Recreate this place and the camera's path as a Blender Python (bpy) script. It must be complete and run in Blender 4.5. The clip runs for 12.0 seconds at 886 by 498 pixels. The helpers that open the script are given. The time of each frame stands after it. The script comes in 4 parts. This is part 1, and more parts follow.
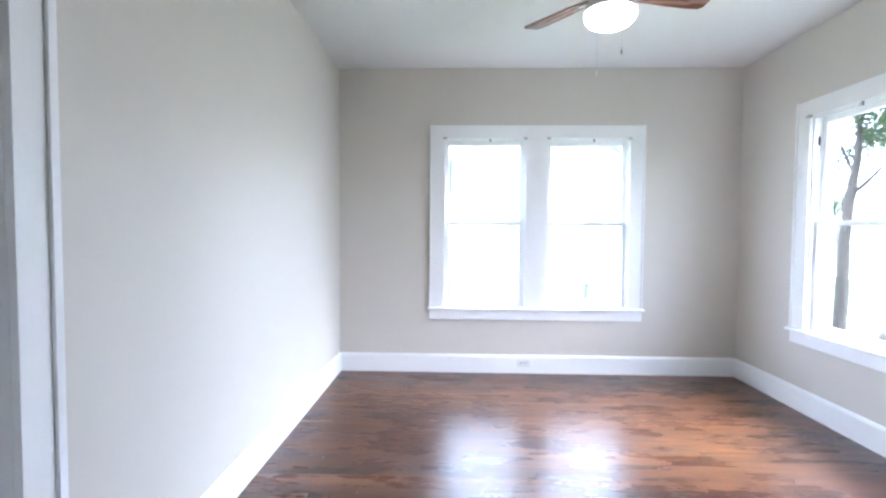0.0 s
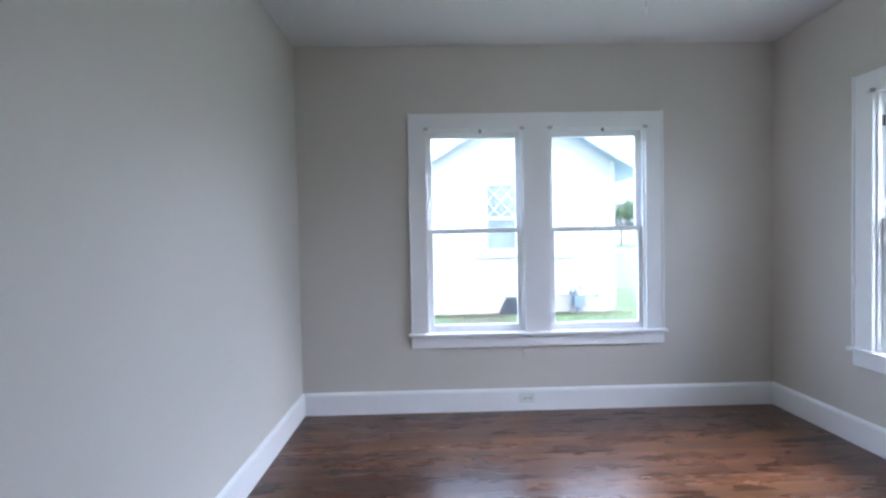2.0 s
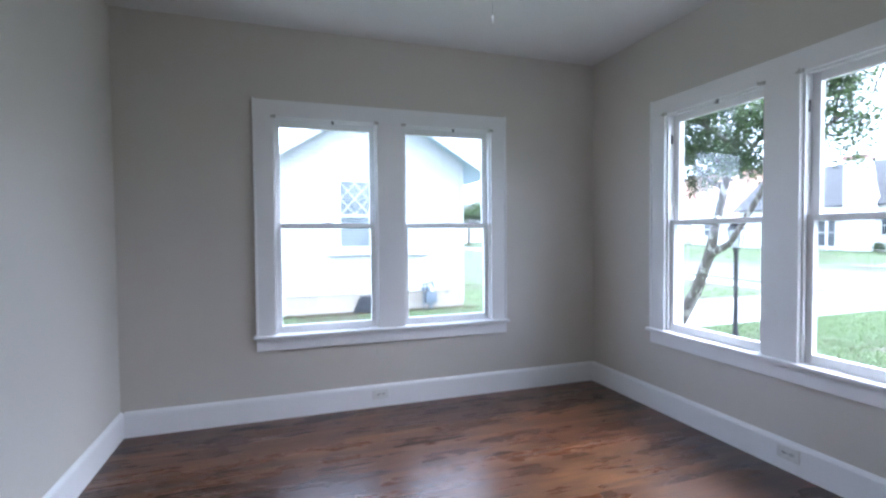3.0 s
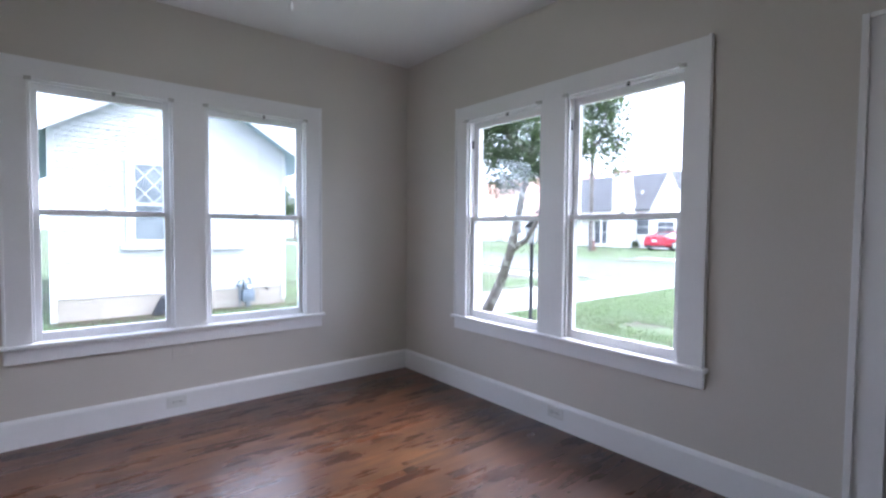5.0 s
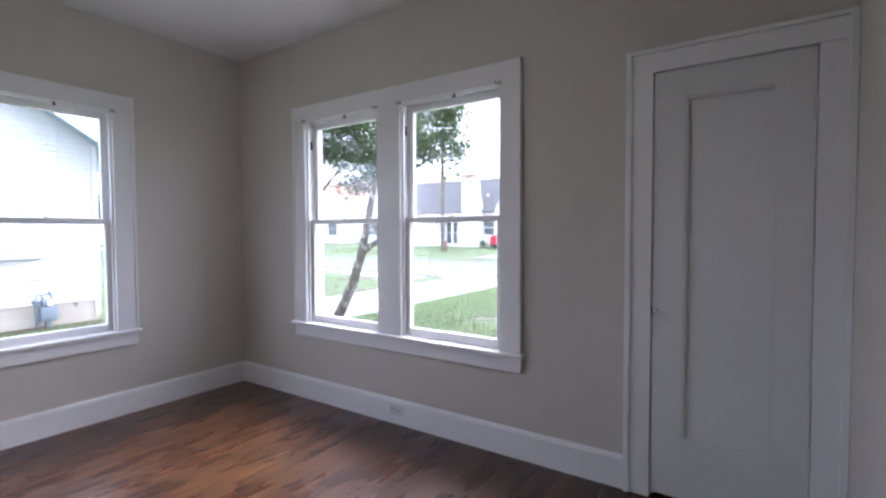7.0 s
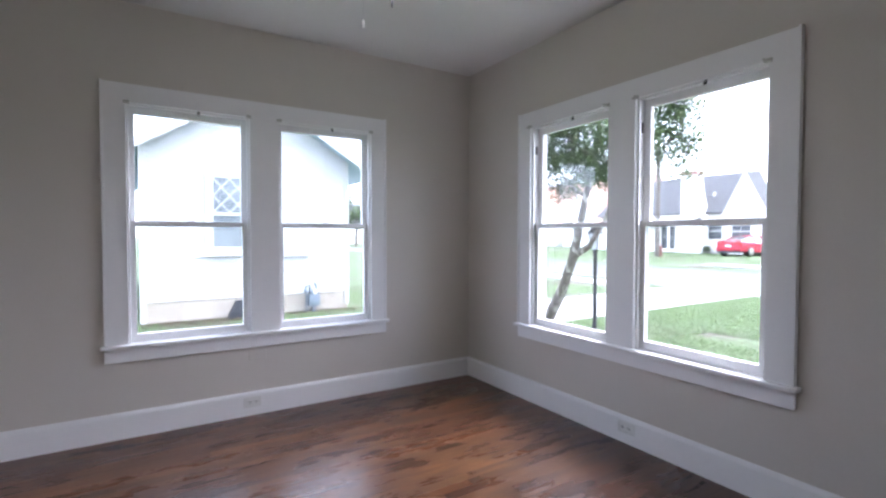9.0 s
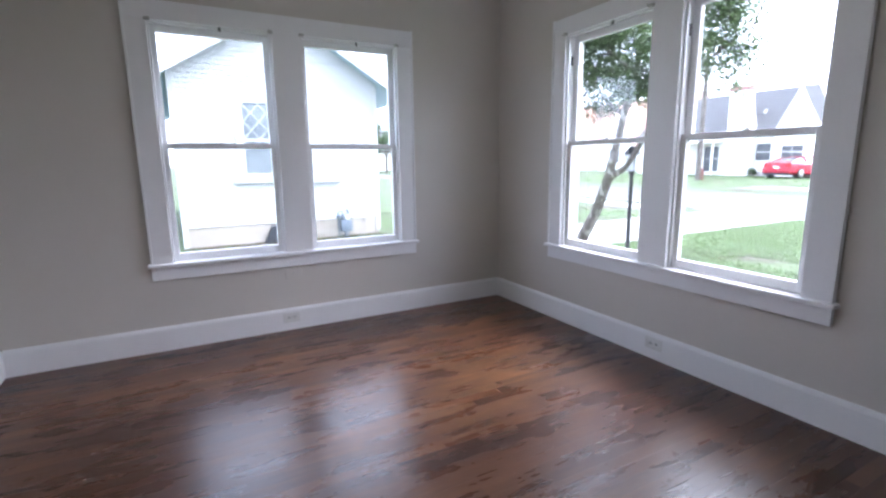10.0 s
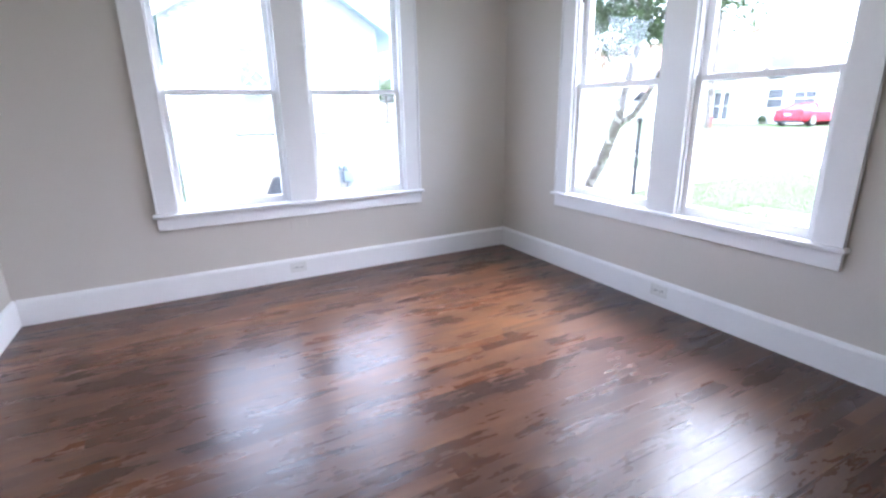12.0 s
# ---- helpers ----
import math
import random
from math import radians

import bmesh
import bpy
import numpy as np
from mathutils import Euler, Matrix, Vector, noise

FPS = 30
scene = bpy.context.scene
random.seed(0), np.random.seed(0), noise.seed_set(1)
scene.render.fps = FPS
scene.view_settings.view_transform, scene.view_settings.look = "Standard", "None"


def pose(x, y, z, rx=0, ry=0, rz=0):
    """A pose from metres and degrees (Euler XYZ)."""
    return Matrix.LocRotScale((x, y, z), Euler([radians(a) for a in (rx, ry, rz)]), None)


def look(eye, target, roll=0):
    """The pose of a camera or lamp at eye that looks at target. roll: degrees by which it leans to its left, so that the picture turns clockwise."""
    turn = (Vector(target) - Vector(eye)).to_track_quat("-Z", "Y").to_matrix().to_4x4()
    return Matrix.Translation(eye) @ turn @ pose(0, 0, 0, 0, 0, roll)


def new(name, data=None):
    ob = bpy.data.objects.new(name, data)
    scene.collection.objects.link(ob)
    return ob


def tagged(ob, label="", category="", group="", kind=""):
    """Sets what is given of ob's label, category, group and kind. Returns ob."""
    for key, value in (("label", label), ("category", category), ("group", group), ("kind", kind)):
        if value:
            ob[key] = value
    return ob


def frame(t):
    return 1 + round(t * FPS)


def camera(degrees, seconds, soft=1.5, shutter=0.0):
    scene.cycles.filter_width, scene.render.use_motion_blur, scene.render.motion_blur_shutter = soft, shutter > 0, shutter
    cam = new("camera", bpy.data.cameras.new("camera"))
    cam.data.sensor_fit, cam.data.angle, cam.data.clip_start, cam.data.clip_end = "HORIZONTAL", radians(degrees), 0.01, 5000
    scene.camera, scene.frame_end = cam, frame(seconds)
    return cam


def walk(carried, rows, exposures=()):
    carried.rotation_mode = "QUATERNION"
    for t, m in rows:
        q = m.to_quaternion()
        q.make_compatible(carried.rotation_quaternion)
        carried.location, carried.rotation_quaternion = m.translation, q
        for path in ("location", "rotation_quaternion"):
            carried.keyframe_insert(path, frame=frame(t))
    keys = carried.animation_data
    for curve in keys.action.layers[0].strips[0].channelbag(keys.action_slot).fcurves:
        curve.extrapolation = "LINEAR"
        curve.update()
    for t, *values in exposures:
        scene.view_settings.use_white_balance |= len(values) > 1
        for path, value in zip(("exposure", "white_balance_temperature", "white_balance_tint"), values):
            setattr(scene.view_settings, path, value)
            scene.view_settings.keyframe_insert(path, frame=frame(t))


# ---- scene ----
cam = camera(86.0, 12.0, soft=2.4)
PATH = [
    (0, (1.037, -0.162, 1.258), (0.978, 1.835, 1.176), 0.4),
    (0.1, (1.034, -0.112, 1.255), (0.968, 1.885, 1.197), 0.2),
    (0.2, (1.032, -0.062, 1.252), (0.957, 1.934, 1.228), 0.1),
    (0.3, (1.029, -0.013, 1.250), (0.947, 1.984, 1.222), -0.1),
    (0.4, (1.027, 0.037, 1.247), (0.936, 2.033, 1.195), -0.2),
    (0.5, (1.024, 0.087, 1.244), (0.926, 2.083, 1.178), -0.4),
    (1, (1.012, 0.303, 1.247), (0.723, 2.281, 1.198), 0.7),
    (1.5, (0.977, 0.453, 1.256), (0.724, 2.437, 1.200), 0.9),
    (2, (0.968, 0.560, 1.269), (1.008, 2.559, 1.222), -1.1),
    (2.5, (0.952, 0.591, 1.249), (1.320, 2.556, 1.184), -0.5),
    (3, (0.977, 0.592, 1.248), (1.614, 2.487, 1.187), -0.5),
    (3.5, (1.008, 0.562, 1.253), (1.874, 2.363, 1.180), -0.2),
    (5.5, (1.066, 0.474, 1.226), (2.452, 1.913, 1.146), 0.2),
    (6, (1.096, 0.435, 1.224), (2.630, 1.716, 1.143), -0.1),
    (6.5, (1.108, 0.402, 1.227), (2.740, 1.556, 1.157), 0.1),
    (7, (1.104, 0.393, 1.239), (2.762, 1.510, 1.167), -0.2),
    (7.5, (1.077, 0.437, 1.249), (2.613, 1.716, 1.179), -0.3),
    (9.5, (1.015, 0.529, 1.241), (1.978, 2.276, 1.102), -0.3),
    (9.8, (1.027, 0.528, 1.215), (1.970, 2.268, 0.927), -0.5),
    (10, (1.035, 0.528, 1.198), (1.965, 2.262, 0.836), -0.7),
    (10.5, (1.050, 0.538, 1.164), (1.911, 2.232, 0.539), -1.1),
    (11, (1.040, 0.545, 1.134), (1.846, 2.182, 0.315), -1.3),
    (11.5, (1.040, 0.543, 1.138), (1.845, 2.180, 0.319), -1.7),
    (11.7, (1.032, 0.545, 1.152), (1.873, 2.207, 0.426), -1.5),
    (12, (1.019, 0.549, 1.172), (1.915, 2.248, 0.615), -1.1),
]


EXPOSURES = [(0, 5.6, 5400, 13), (0.5, 5.28, 5400, 13), (1, 5.04, 5300, 13), (1.5, 4.76, 5250, 13), (2.5, 4.28, 5250, 13), (3.5, 4.18, 5400, 15), (5.5, 4.0, 5600, 19),
             (7, 3.95, 5750, 21), (9.5, 4.1, 5700, 18), (10.5, 4.16, 5600, 18), (11, 4.38, 5600, 18), (11.5, 4.68, 5600, 18), (12, 5.0, 5550, 18)]
walk(cam, [(t, look(eye, target, roll)) for t, eye, target, roll in PATH], EXPOSURES)

# ---- daylight: bright overcast, soft veiled sun on the street side ----
world = bpy.data.worlds.new("overcast_sky")
scene.world = world
world.use_nodes = True
wn = world.node_tree
sky = wn.nodes.new("ShaderNodeTexSky")
sky.sky_type = "NISHITA"
sky.sun_disc = False
sky.sun_elevation = radians(51)
sky.sun_rotation = radians(97)
sky.air_density, sky.dust_density, sky.ozone_density = 0.6, 5.5, 1.5
wn.nodes["Background"].inputs[1].default_value = 0.15
# an even veil of cloud over the clear sky
veil = wn.nodes.new("ShaderNodeMix")
veil.data_type = "RGBA"
veil.inputs[0].default_value = 0.58
veil.inputs[7].default_value = (5.3, 5.5, 5.8, 1)
wn.links.new(sky.outputs[0], veil.inputs[6])
wn.links.new(veil.outputs[2], wn.nodes["Background"].inputs[0])
sun_data = bpy.data.lights.new("sun", "SUN")
sun_data.energy, sun_data.angle, sun_data.color = 0.6, radians(62), (1.0, 0.985, 0.96)
sun = new("sun", sun_data)
sun.matrix_world = look((37.5, -4.6, 46.6), (0, 0, 0))


# ---- materials ----
def nodes_of(name):
    m = bpy.data.materials.new(name)
    m.use_nodes = True
    t = m.node_tree
    return m, t, t.nodes["Principled BSDF"]


def node(t, kind, **sets):
    n = t.nodes.new(kind)
    for k, v in sets.items():
        n.inputs[k].default_value = v
    return n


def place_of(t, stretch=(1, 1, 1), own=False):
    """Real-world coordinates, stretched; own: in the object's own space."""
    if own:
        src = t.nodes.new("ShaderNodeTexCoord").outputs["Object"]
    else:
        src = t.nodes.new("ShaderNodeNewGeometry").outputs["Position"]
    mp = t.nodes.new("ShaderNodeMapping")
    mp.inputs["Scale"].default_value = stretch
    t.links.new(src, mp.inputs["Vector"])
    return mp.outputs[0]


def noise_of(t, vec, scale, detail=4.0, rough=0.55):
    n = node(t, "ShaderNodeTexNoise", Scale=scale, Detail=detail, Roughness=rough)
    t.links.new(vec, n.inputs["Vector"])
    return n.outputs["Fac"]


def ramp(t, fac, stops):
    r = t.nodes.new("ShaderNodeValToRGB")
    e = r.color_ramp.elements
    while len(e) < len(stops):
        e.new(0.5)
    for el, (p, c) in zip(e, stops):
        el.position, el.color = p, (*c, 1)
    t.links.new(fac, r.inputs[0])
    return r.outputs[0]


def mix(t, fac, a, b, blend="MIX"):
    m = t.nodes.new("ShaderNodeMix")
    m.data_type, m.blend_type = "RGBA", blend
    for sock, v in ((m.inputs[0], fac), (m.inputs[6], a), (m.inputs[7], b)):
        if isinstance(v, (int, float)):
            sock.default_value = v
        elif isinstance(v, tuple):
            sock.default_value = (*v, 1)
        else:
            t.links.new(v, sock)
    return m.outputs[2]


def bump(t, b, height, strength, distance):
    n = node(t, "ShaderNodeBump", Strength=strength, Distance=distance)
    t.links.new(height, n.inputs["Height"])
    t.links.new(n.outputs[0], b.inputs["Normal"])


def surface(name, a, c, rough=0.5, big=1.5, fine=40.0, metal=0.0, relief=0.1, depth=0.002, own=False, stretch=(1, 1, 1), spread=0.15, contrast=0.2):
    """A surface that wanders between two colours at a large and a fine scale, with fine relief."""
    m, t, b = nodes_of(name)
    vec = place_of(t, stretch, own)
    large, small = noise_of(t, vec, big, 3), noise_of(t, vec, fine, 5)
    col = ramp(t, large, [(0.3, a), (0.7, c)])
    col = mix(t, 0.25, col, ramp(t, small, [(0.25, tuple(v * (1 - contrast) for v in a)), (0.75, tuple(min(1, v * (1 + contrast * 0.75)) for v in c))]))
    t.links.new(col, b.inputs["Base Color"])
    r = node(t, "ShaderNodeMapRange")
    for k, v in (("From Min", 0.3), ("From Max", 0.7), ("To Min", max(0.02, rough - spread / 2)), ("To Max", min(1, rough + spread / 2))):
        r.inputs[k].default_value = v
    t.links.new(large, r.inputs["Value"])
    t.links.new(r.outputs[0], b.inputs["Roughness"])
    b.inputs["Metallic"].default_value = metal
    if relief:
        bump(t, b, small, relief, depth)
    return m


def glass_pane(name, gloss):
    m = bpy.data.materials.new(name)
    m.use_nodes = True
    t = m.node_tree
    t.nodes.remove(t.nodes["Principled BSDF"])
    clear = t.nodes.new("ShaderNodeBsdfTransparent")
    clear.inputs[0].default_value = (0.70, 0.715, 0.715, 1)
    shine = node(t, "ShaderNodeBsdfGlossy", Roughness=0.02)
    both = t.nodes.new("ShaderNodeMixShader")
    both.inputs[0].default_value = gloss
    t.links.new(clear.outputs[0], both.inputs[1])
    t.links.new(shine.outputs[0], both.inputs[2])
    t.links.new(both.outputs[0], t.nodes["Material Output"].inputs[0])
    return m


def glow(name, colour, strength):
    m, t, b = nodes_of(name)
    b.inputs["Base Color"].default_value = (0.9, 0.9, 0.88, 1)
    b.inputs["Emission Color"].default_value = (*colour, 1)
    b.inputs["Emission Strength"].default_value = strength
    return m


def leafy(name, dark, light):
    m, t, b = nodes_of(name)
    geo = t.nodes.new("ShaderNodeNewGeometry")
    col = ramp(t, geo.outputs["Random Per Island"], [(0.0, dark), (0.75, light), (1.0, tuple(min(1, v * 1.5) for v in light))])
    t.links.new(col, b.inputs["Base Color"])
    b.inputs["Roughness"].default_value = 0.55
    trans = t.nodes.new("ShaderNodeBsdfTranslucent")
    t.links.new(col, trans.inputs[0])
    both = t.nodes.new("ShaderNodeMixShader")
    both.inputs[0].default_value = 0.4
    t.links.new(b.outputs[0], both.inputs[1])
    t.links.new(trans.outputs[0], both.inputs[2])
    t.links.new(both.outputs[0], t.nodes["Material Output"].inputs[0])
    return m


def spot(t, x, y, rx, ry, soft):
    """A mask that is one inside an uneven ellipse on the floor and fades at its rim."""
    far = t.nodes.new("ShaderNodeVectorMath")
    far.operation = "LENGTH"
    mp = t.nodes.new("ShaderNodeMapping")
    mp.inputs["Location"].default_value = (-x / rx, -y / ry, 0)
    mp.inputs["Scale"].default_value = (1 / rx, 1 / ry, 0)
    t.links.new(t.nodes.new("ShaderNodeNewGeometry").outputs["Position"], mp.inputs["Vector"])
    t.links.new(mp.outputs[0], far.inputs[0])
    ragged = noise_of(t, place_of(t, (5.0, 16.0, 1.0)), 1.0, 4, 0.6)
    add = t.nodes.new("ShaderNodeMath")
    add.operation = "ADD"
    t.links.new(far.outputs["Value"], add.inputs[0])
    t.links.new(ragged, add.inputs[1])
    rim = node(t, "ShaderNodeMapRange")
    for k, v in (("From Min", 1.5 - soft), ("From Max", 1.5), ("To Min", 1.0), ("To Max", 0.0)):
        rim.inputs[k].default_value = v
    t.links.new(add.outputs[0], rim.inputs["Value"])
    return rim.outputs[0]


def floor_wood():
    m, t, b = nodes_of("stained_oak")
    info = t.nodes.new("ShaderNodeObjectInfo")
    vec = place_of(t)
    shift = t.nodes.new("ShaderNodeVectorMath")
    shift.operation = "MULTIPLY_ADD"
    t.links.new(info.outputs["Random"], shift.inputs[0])
    shift.inputs[1].default_value = (31.0, 17.0, 5.0)
    t.links.new(vec, shift.inputs[2])

    def along(stretch, detail, rough):
        mp = t.nodes.new("ShaderNodeMapping")
        mp.inputs["Scale"].default_value = stretch
        t.links.new(shift.outputs[0], mp.inputs["Vector"])
        return noise_of(t, mp.outputs[0], 1.0, detail, rough)
    grain = along((2.6, 60.0, 60.0), 6, 0.62)
    streak = along((1.6, 13.0, 13.0), 4, 0.6)
    cloud = noise_of(t, place_of(t, (2.2, 5.5, 1.0)), 1.0, 5, 0.62)
    broad = noise_of(t, place_of(t, (0.8, 1.3, 1.0)), 1.0, 3)
    tone = ramp(t, info.outputs["Random"], [(0.0, (0.036, 0.0146, 0.0092)), (0.2, (0.048, 0.0190, 0.0112)), (0.8, (0.074, 0.0290, 0.0155)), (1.0, (0.118, 0.0500, 0.0245))])
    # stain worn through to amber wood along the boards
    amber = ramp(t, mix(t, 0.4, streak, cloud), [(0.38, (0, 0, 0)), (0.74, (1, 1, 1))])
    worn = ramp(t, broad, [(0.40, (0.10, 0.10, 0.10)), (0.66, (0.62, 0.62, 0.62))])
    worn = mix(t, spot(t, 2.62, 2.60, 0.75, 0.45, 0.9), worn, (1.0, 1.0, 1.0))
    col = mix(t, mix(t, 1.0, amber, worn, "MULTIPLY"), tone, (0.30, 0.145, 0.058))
    # cloudy dark stain, and one long dark mark
    col = mix(t, 0.8, col, ramp(t, cloud, [(0.25, (0.64, 0.62, 0.62)), (0.65, (1, 1, 1))]), "MULTIPLY")
    col = mix(t, mix(t, 1.0, spot(t, STAIN[0], STAIN[1], 0.55, 0.075, 0.7), (0.65, 0.65, 0.65), "MULTIPLY"), col, (0.020, 0.012, 0.011))
    col = mix(t, 0.5, col, ramp(t, grain, [(0.25, (0.56, 0.54, 0.54)), (0.60, (1, 1, 1))]), "MULTIPLY")
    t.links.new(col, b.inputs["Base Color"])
    # satin varnish, rubbed uneven
    r = node(t, "ShaderNodeMapRange")
    for k, v in (("From Min", 0.3), ("From Max", 0.7), ("To Min", 0.20), ("To Max", 0.37)):
        r.inputs[k].default_value = v
    t.links.new(mix(t, 0.6, streak, cloud), r.inputs["Value"])
    t.links.new(r.outputs[0], b.inputs["Roughness"])
    b.inputs["Specular IOR Level"].default_value = 0.58
    wave = noise_of(t, place_of(t, (6.0, 15.0, 1.0)), 1.0, 4, 0.6)
    bump(t, b, mix(t, 0.3, wave, grain), 0.55, 0.0038)
    return m


def ground_cover():
    m, t, b = nodes_of("lawn_soil")
    vec = place_of(t)
    large, small = noise_of(t, vec, 0.5, 4), noise_of(t, vec, 9, 6, 0.7)
    green = ramp(t, small, [(0.3, (0.048, 0.074, 0.030)), (0.7, (0.082, 0.120, 0.046))])
    soil = ramp(t, small, [(0.3, (0.036, 0.027, 0.019)), (0.7, (0.088, 0.069, 0.050))])
    col = mix(t, ramp(t, large, [(0.5, (0, 0, 0)), (0.66, (0.9, 0.9, 0.9))]), green, soil)
    t.links.new(col, b.inputs["Base Color"])
    b.inputs["Roughness"].default_value = 0.95
    bump(t, b, small, 0.6, 0.03)
    return m


def peeling_bark():
    m, t, b = nodes_of("peeling_bark")
    vec = place_of(t, (1, 1, 0.4))
    fine, patch = noise_of(t, vec, 40, 5, 0.65), noise_of(t, vec, 11, 3, 0.5)
    col = ramp(t, fine, [(0.3, (0.055, 0.042, 0.034)), (0.7, (0.19, 0.16, 0.135))])
    col = mix(t, ramp(t, patch, [(0.54, (0, 0, 0)), (0.60, (1, 1, 1))]), col, (0.42, 0.39, 0.35))
    t.links.new(col, b.inputs["Base Color"])
    b.inputs["Roughness"].default_value = 0.95
    bump(t, b, fine, 0.9, 0.02)
    return m


STAIN = (2.05, 2.068)
WALL = surface("greige_wall_paint", (0.60, 0.564, 0.510), (0.64, 0.603, 0.548), 0.55, 0.9, 140, relief=0.04, depth=0.0008, contrast=0.06)
CEILING = surface("ceiling_paint", (0.70, 0.69, 0.67), (0.75, 0.74, 0.72), 0.8, 0.8, 90, relief=0.05, depth=0.0008, contrast=0.05)
TRIM = surface("white_trim_paint", (0.83, 0.83, 0.835), (0.87, 0.87, 0.87), 0.38, 2.5, 60, relief=0, contrast=0.03)
DOOR_PAINT = surface("white_door_paint", (0.72, 0.72, 0.72), (0.78, 0.78, 0.77), 0.42, 1.8, 50, relief=0, contrast=0.04)
FLOOR = floor_wood()
SUBFLOOR = surface("dark_subfloor", (0.012, 0.008, 0.006), (0.02, 0.013, 0.01), 0.9)
GLASS = glass_pane("window_glass", 0.05)
PLASTIC = surface("white_plastic", (0.72, 0.72, 0.70), (0.78, 0.78, 0.76), 0.3, 8, 90, relief=0)
SLOT = surface("dark_slot", (0.02, 0.02, 0.02), (0.04, 0.04, 0.04), 0.6, relief=0)
METAL = surface("tarnished_metal", (0.42, 0.41, 0.39), (0.55, 0.54, 0.52), 0.35, 20, 120, metal=1.0, relief=0)
DARKMETAL = surface("dark_metal", (0.03, 0.03, 0.035), (0.06, 0.06, 0.06), 0.5, 6, 60, metal=0.6, relief=0.1)
NICKEL = surface("brushed_nickel", (0.55, 0.54, 0.52), (0.66, 0.65, 0.63), 0.3, 15, 150, metal=1.0, relief=0)
BLADEWOOD = surface("fan_blade_wood", (0.13, 0.062, 0.04), (0.20, 0.10, 0.065), 0.28, 3, 40, own=True, stretch=(1, 9, 9))
BOWL = glow("lit_opal_glass", (1.0, 0.95, 0.88), 2.0)
SIDING = surface("white_siding_paint", (0.50, 0.497, 0.49), (0.57, 0.567, 0.56), 0.6, 0.7, 25, relief=0.1)
FOUNDATION = surface("cream_concrete", (0.36, 0.315, 0.255), (0.46, 0.41, 0.345), 0.9, 1.2, 18, relief=0.4, depth=0.01)
# the bluish shade under the overhang is put into the soffit colour
SOFFIT = surface("shade_blue_soffit", (0.42, 0.53, 0.67), (0.48, 0.59, 0.73), 0.7, 1, 20)
SHINGLE = surface("grey_shingles", (0.066, 0.067, 0.069), (0.108, 0.109, 0.112), 0.9, 0.8, 7, relief=0.6, depth=0.02)
TERRACOTTA = surface("terracotta_roof", (0.46, 0.27, 0.21), (0.54, 0.34, 0.27), 0.85, 0.6, 6, relief=0.5, depth=0.02)
STUCCO = surface("white_stucco", (0.80, 0.77, 0.72), (0.87, 0.84, 0.79), 0.85, 0.5, 10, relief=0.3, depth=0.01)
DARKGLASS = surface("dark_far_glass", (0.05, 0.06, 0.07), (0.12, 0.13, 0.14), 0.12, 0.8, 6, relief=0)
CURTAINED = surface("curtained_glass", (0.13, 0.15, 0.165), (0.24, 0.265, 0.275), 0.15, 2.0, 6, relief=0)
BLINDS = surface("blind_behind_glass", (0.50, 0.53, 0.55), (0.60, 0.62, 0.63), 0.2, 1.5, 5, relief=0, stretch=(1, 1, 6))
BRICK = surface("faded_chimney_brick", (0.42, 0.24, 0.21), (0.52, 0.32, 0.29), 0.9, 2, 20)
ASPHALT = surface("pale_worn_asphalt", (0.070, 0.070, 0.073), (0.105, 0.105, 0.108), 0.9, 0.35, 20, relief=0.3, depth=0.01)
CONCRETE = surface("concrete_paving", (0.27, 0.262, 0.25), (0.36, 0.352, 0.336), 0.9, 0.8, 14, relief=0.3, depth=0.008)
GROUND = ground_cover()
GRASS = leafy("grass_blades", (0.095, 0.145, 0.052), (0.155, 0.225, 0.092))
LEAF = leafy("tree_leaves", (0.026, 0.050, 0.022), (0.095, 0.140, 0.050))
FARLEAF = leafy("far_leaves", (0.04, 0.075, 0.03), (0.10, 0.15, 0.06))
BARK = peeling_bark()
DARKBARK = surface("dark_bark", (0.022, 0.018, 0.015), (0.085, 0.070, 0.058), 0.95, 9, 45, relief=0.9, depth=0.02, stretch=(1, 1, 0.35))
DEADLEAF = leafy("dead_leaves", (0.075, 0.055, 0.036), (0.17, 0.128, 0.085))
CARRED = surface("red_car_paint", (0.40, 0.016, 0.036), (0.46, 0.022, 0.046), 0.22, 1, 30, relief=0)
HYDRANT = surface("faded_red_enamel", (0.20, 0.055, 0.045), (0.28, 0.085, 0.07), 0.5, 6, 30)
RUBBER = surface("tyre_rubber", (0.02, 0.02, 0.02), (0.035, 0.035, 0.035), 0.8)
TAIL = surface("tail_light_plastic", (0.35, 0.01, 0.01), (0.45, 0.03, 0.02), 0.15, relief=0)
LANTERN = surface("frosted_lantern_glass", (0.60, 0.62, 0.64), (0.70, 0.72, 0.74), 0.25, 6, 40, relief=0)
METERGREY = surface("grey_meter_enamel", (0.11, 0.135, 0.165), (0.19, 0.225, 0.26), 0.45, 5, 30)
BLACKPLASTIC = surface("black_plastic", (0.02, 0.022, 0.028), (0.05, 0.052, 0.06), 0.45, 6, 30)


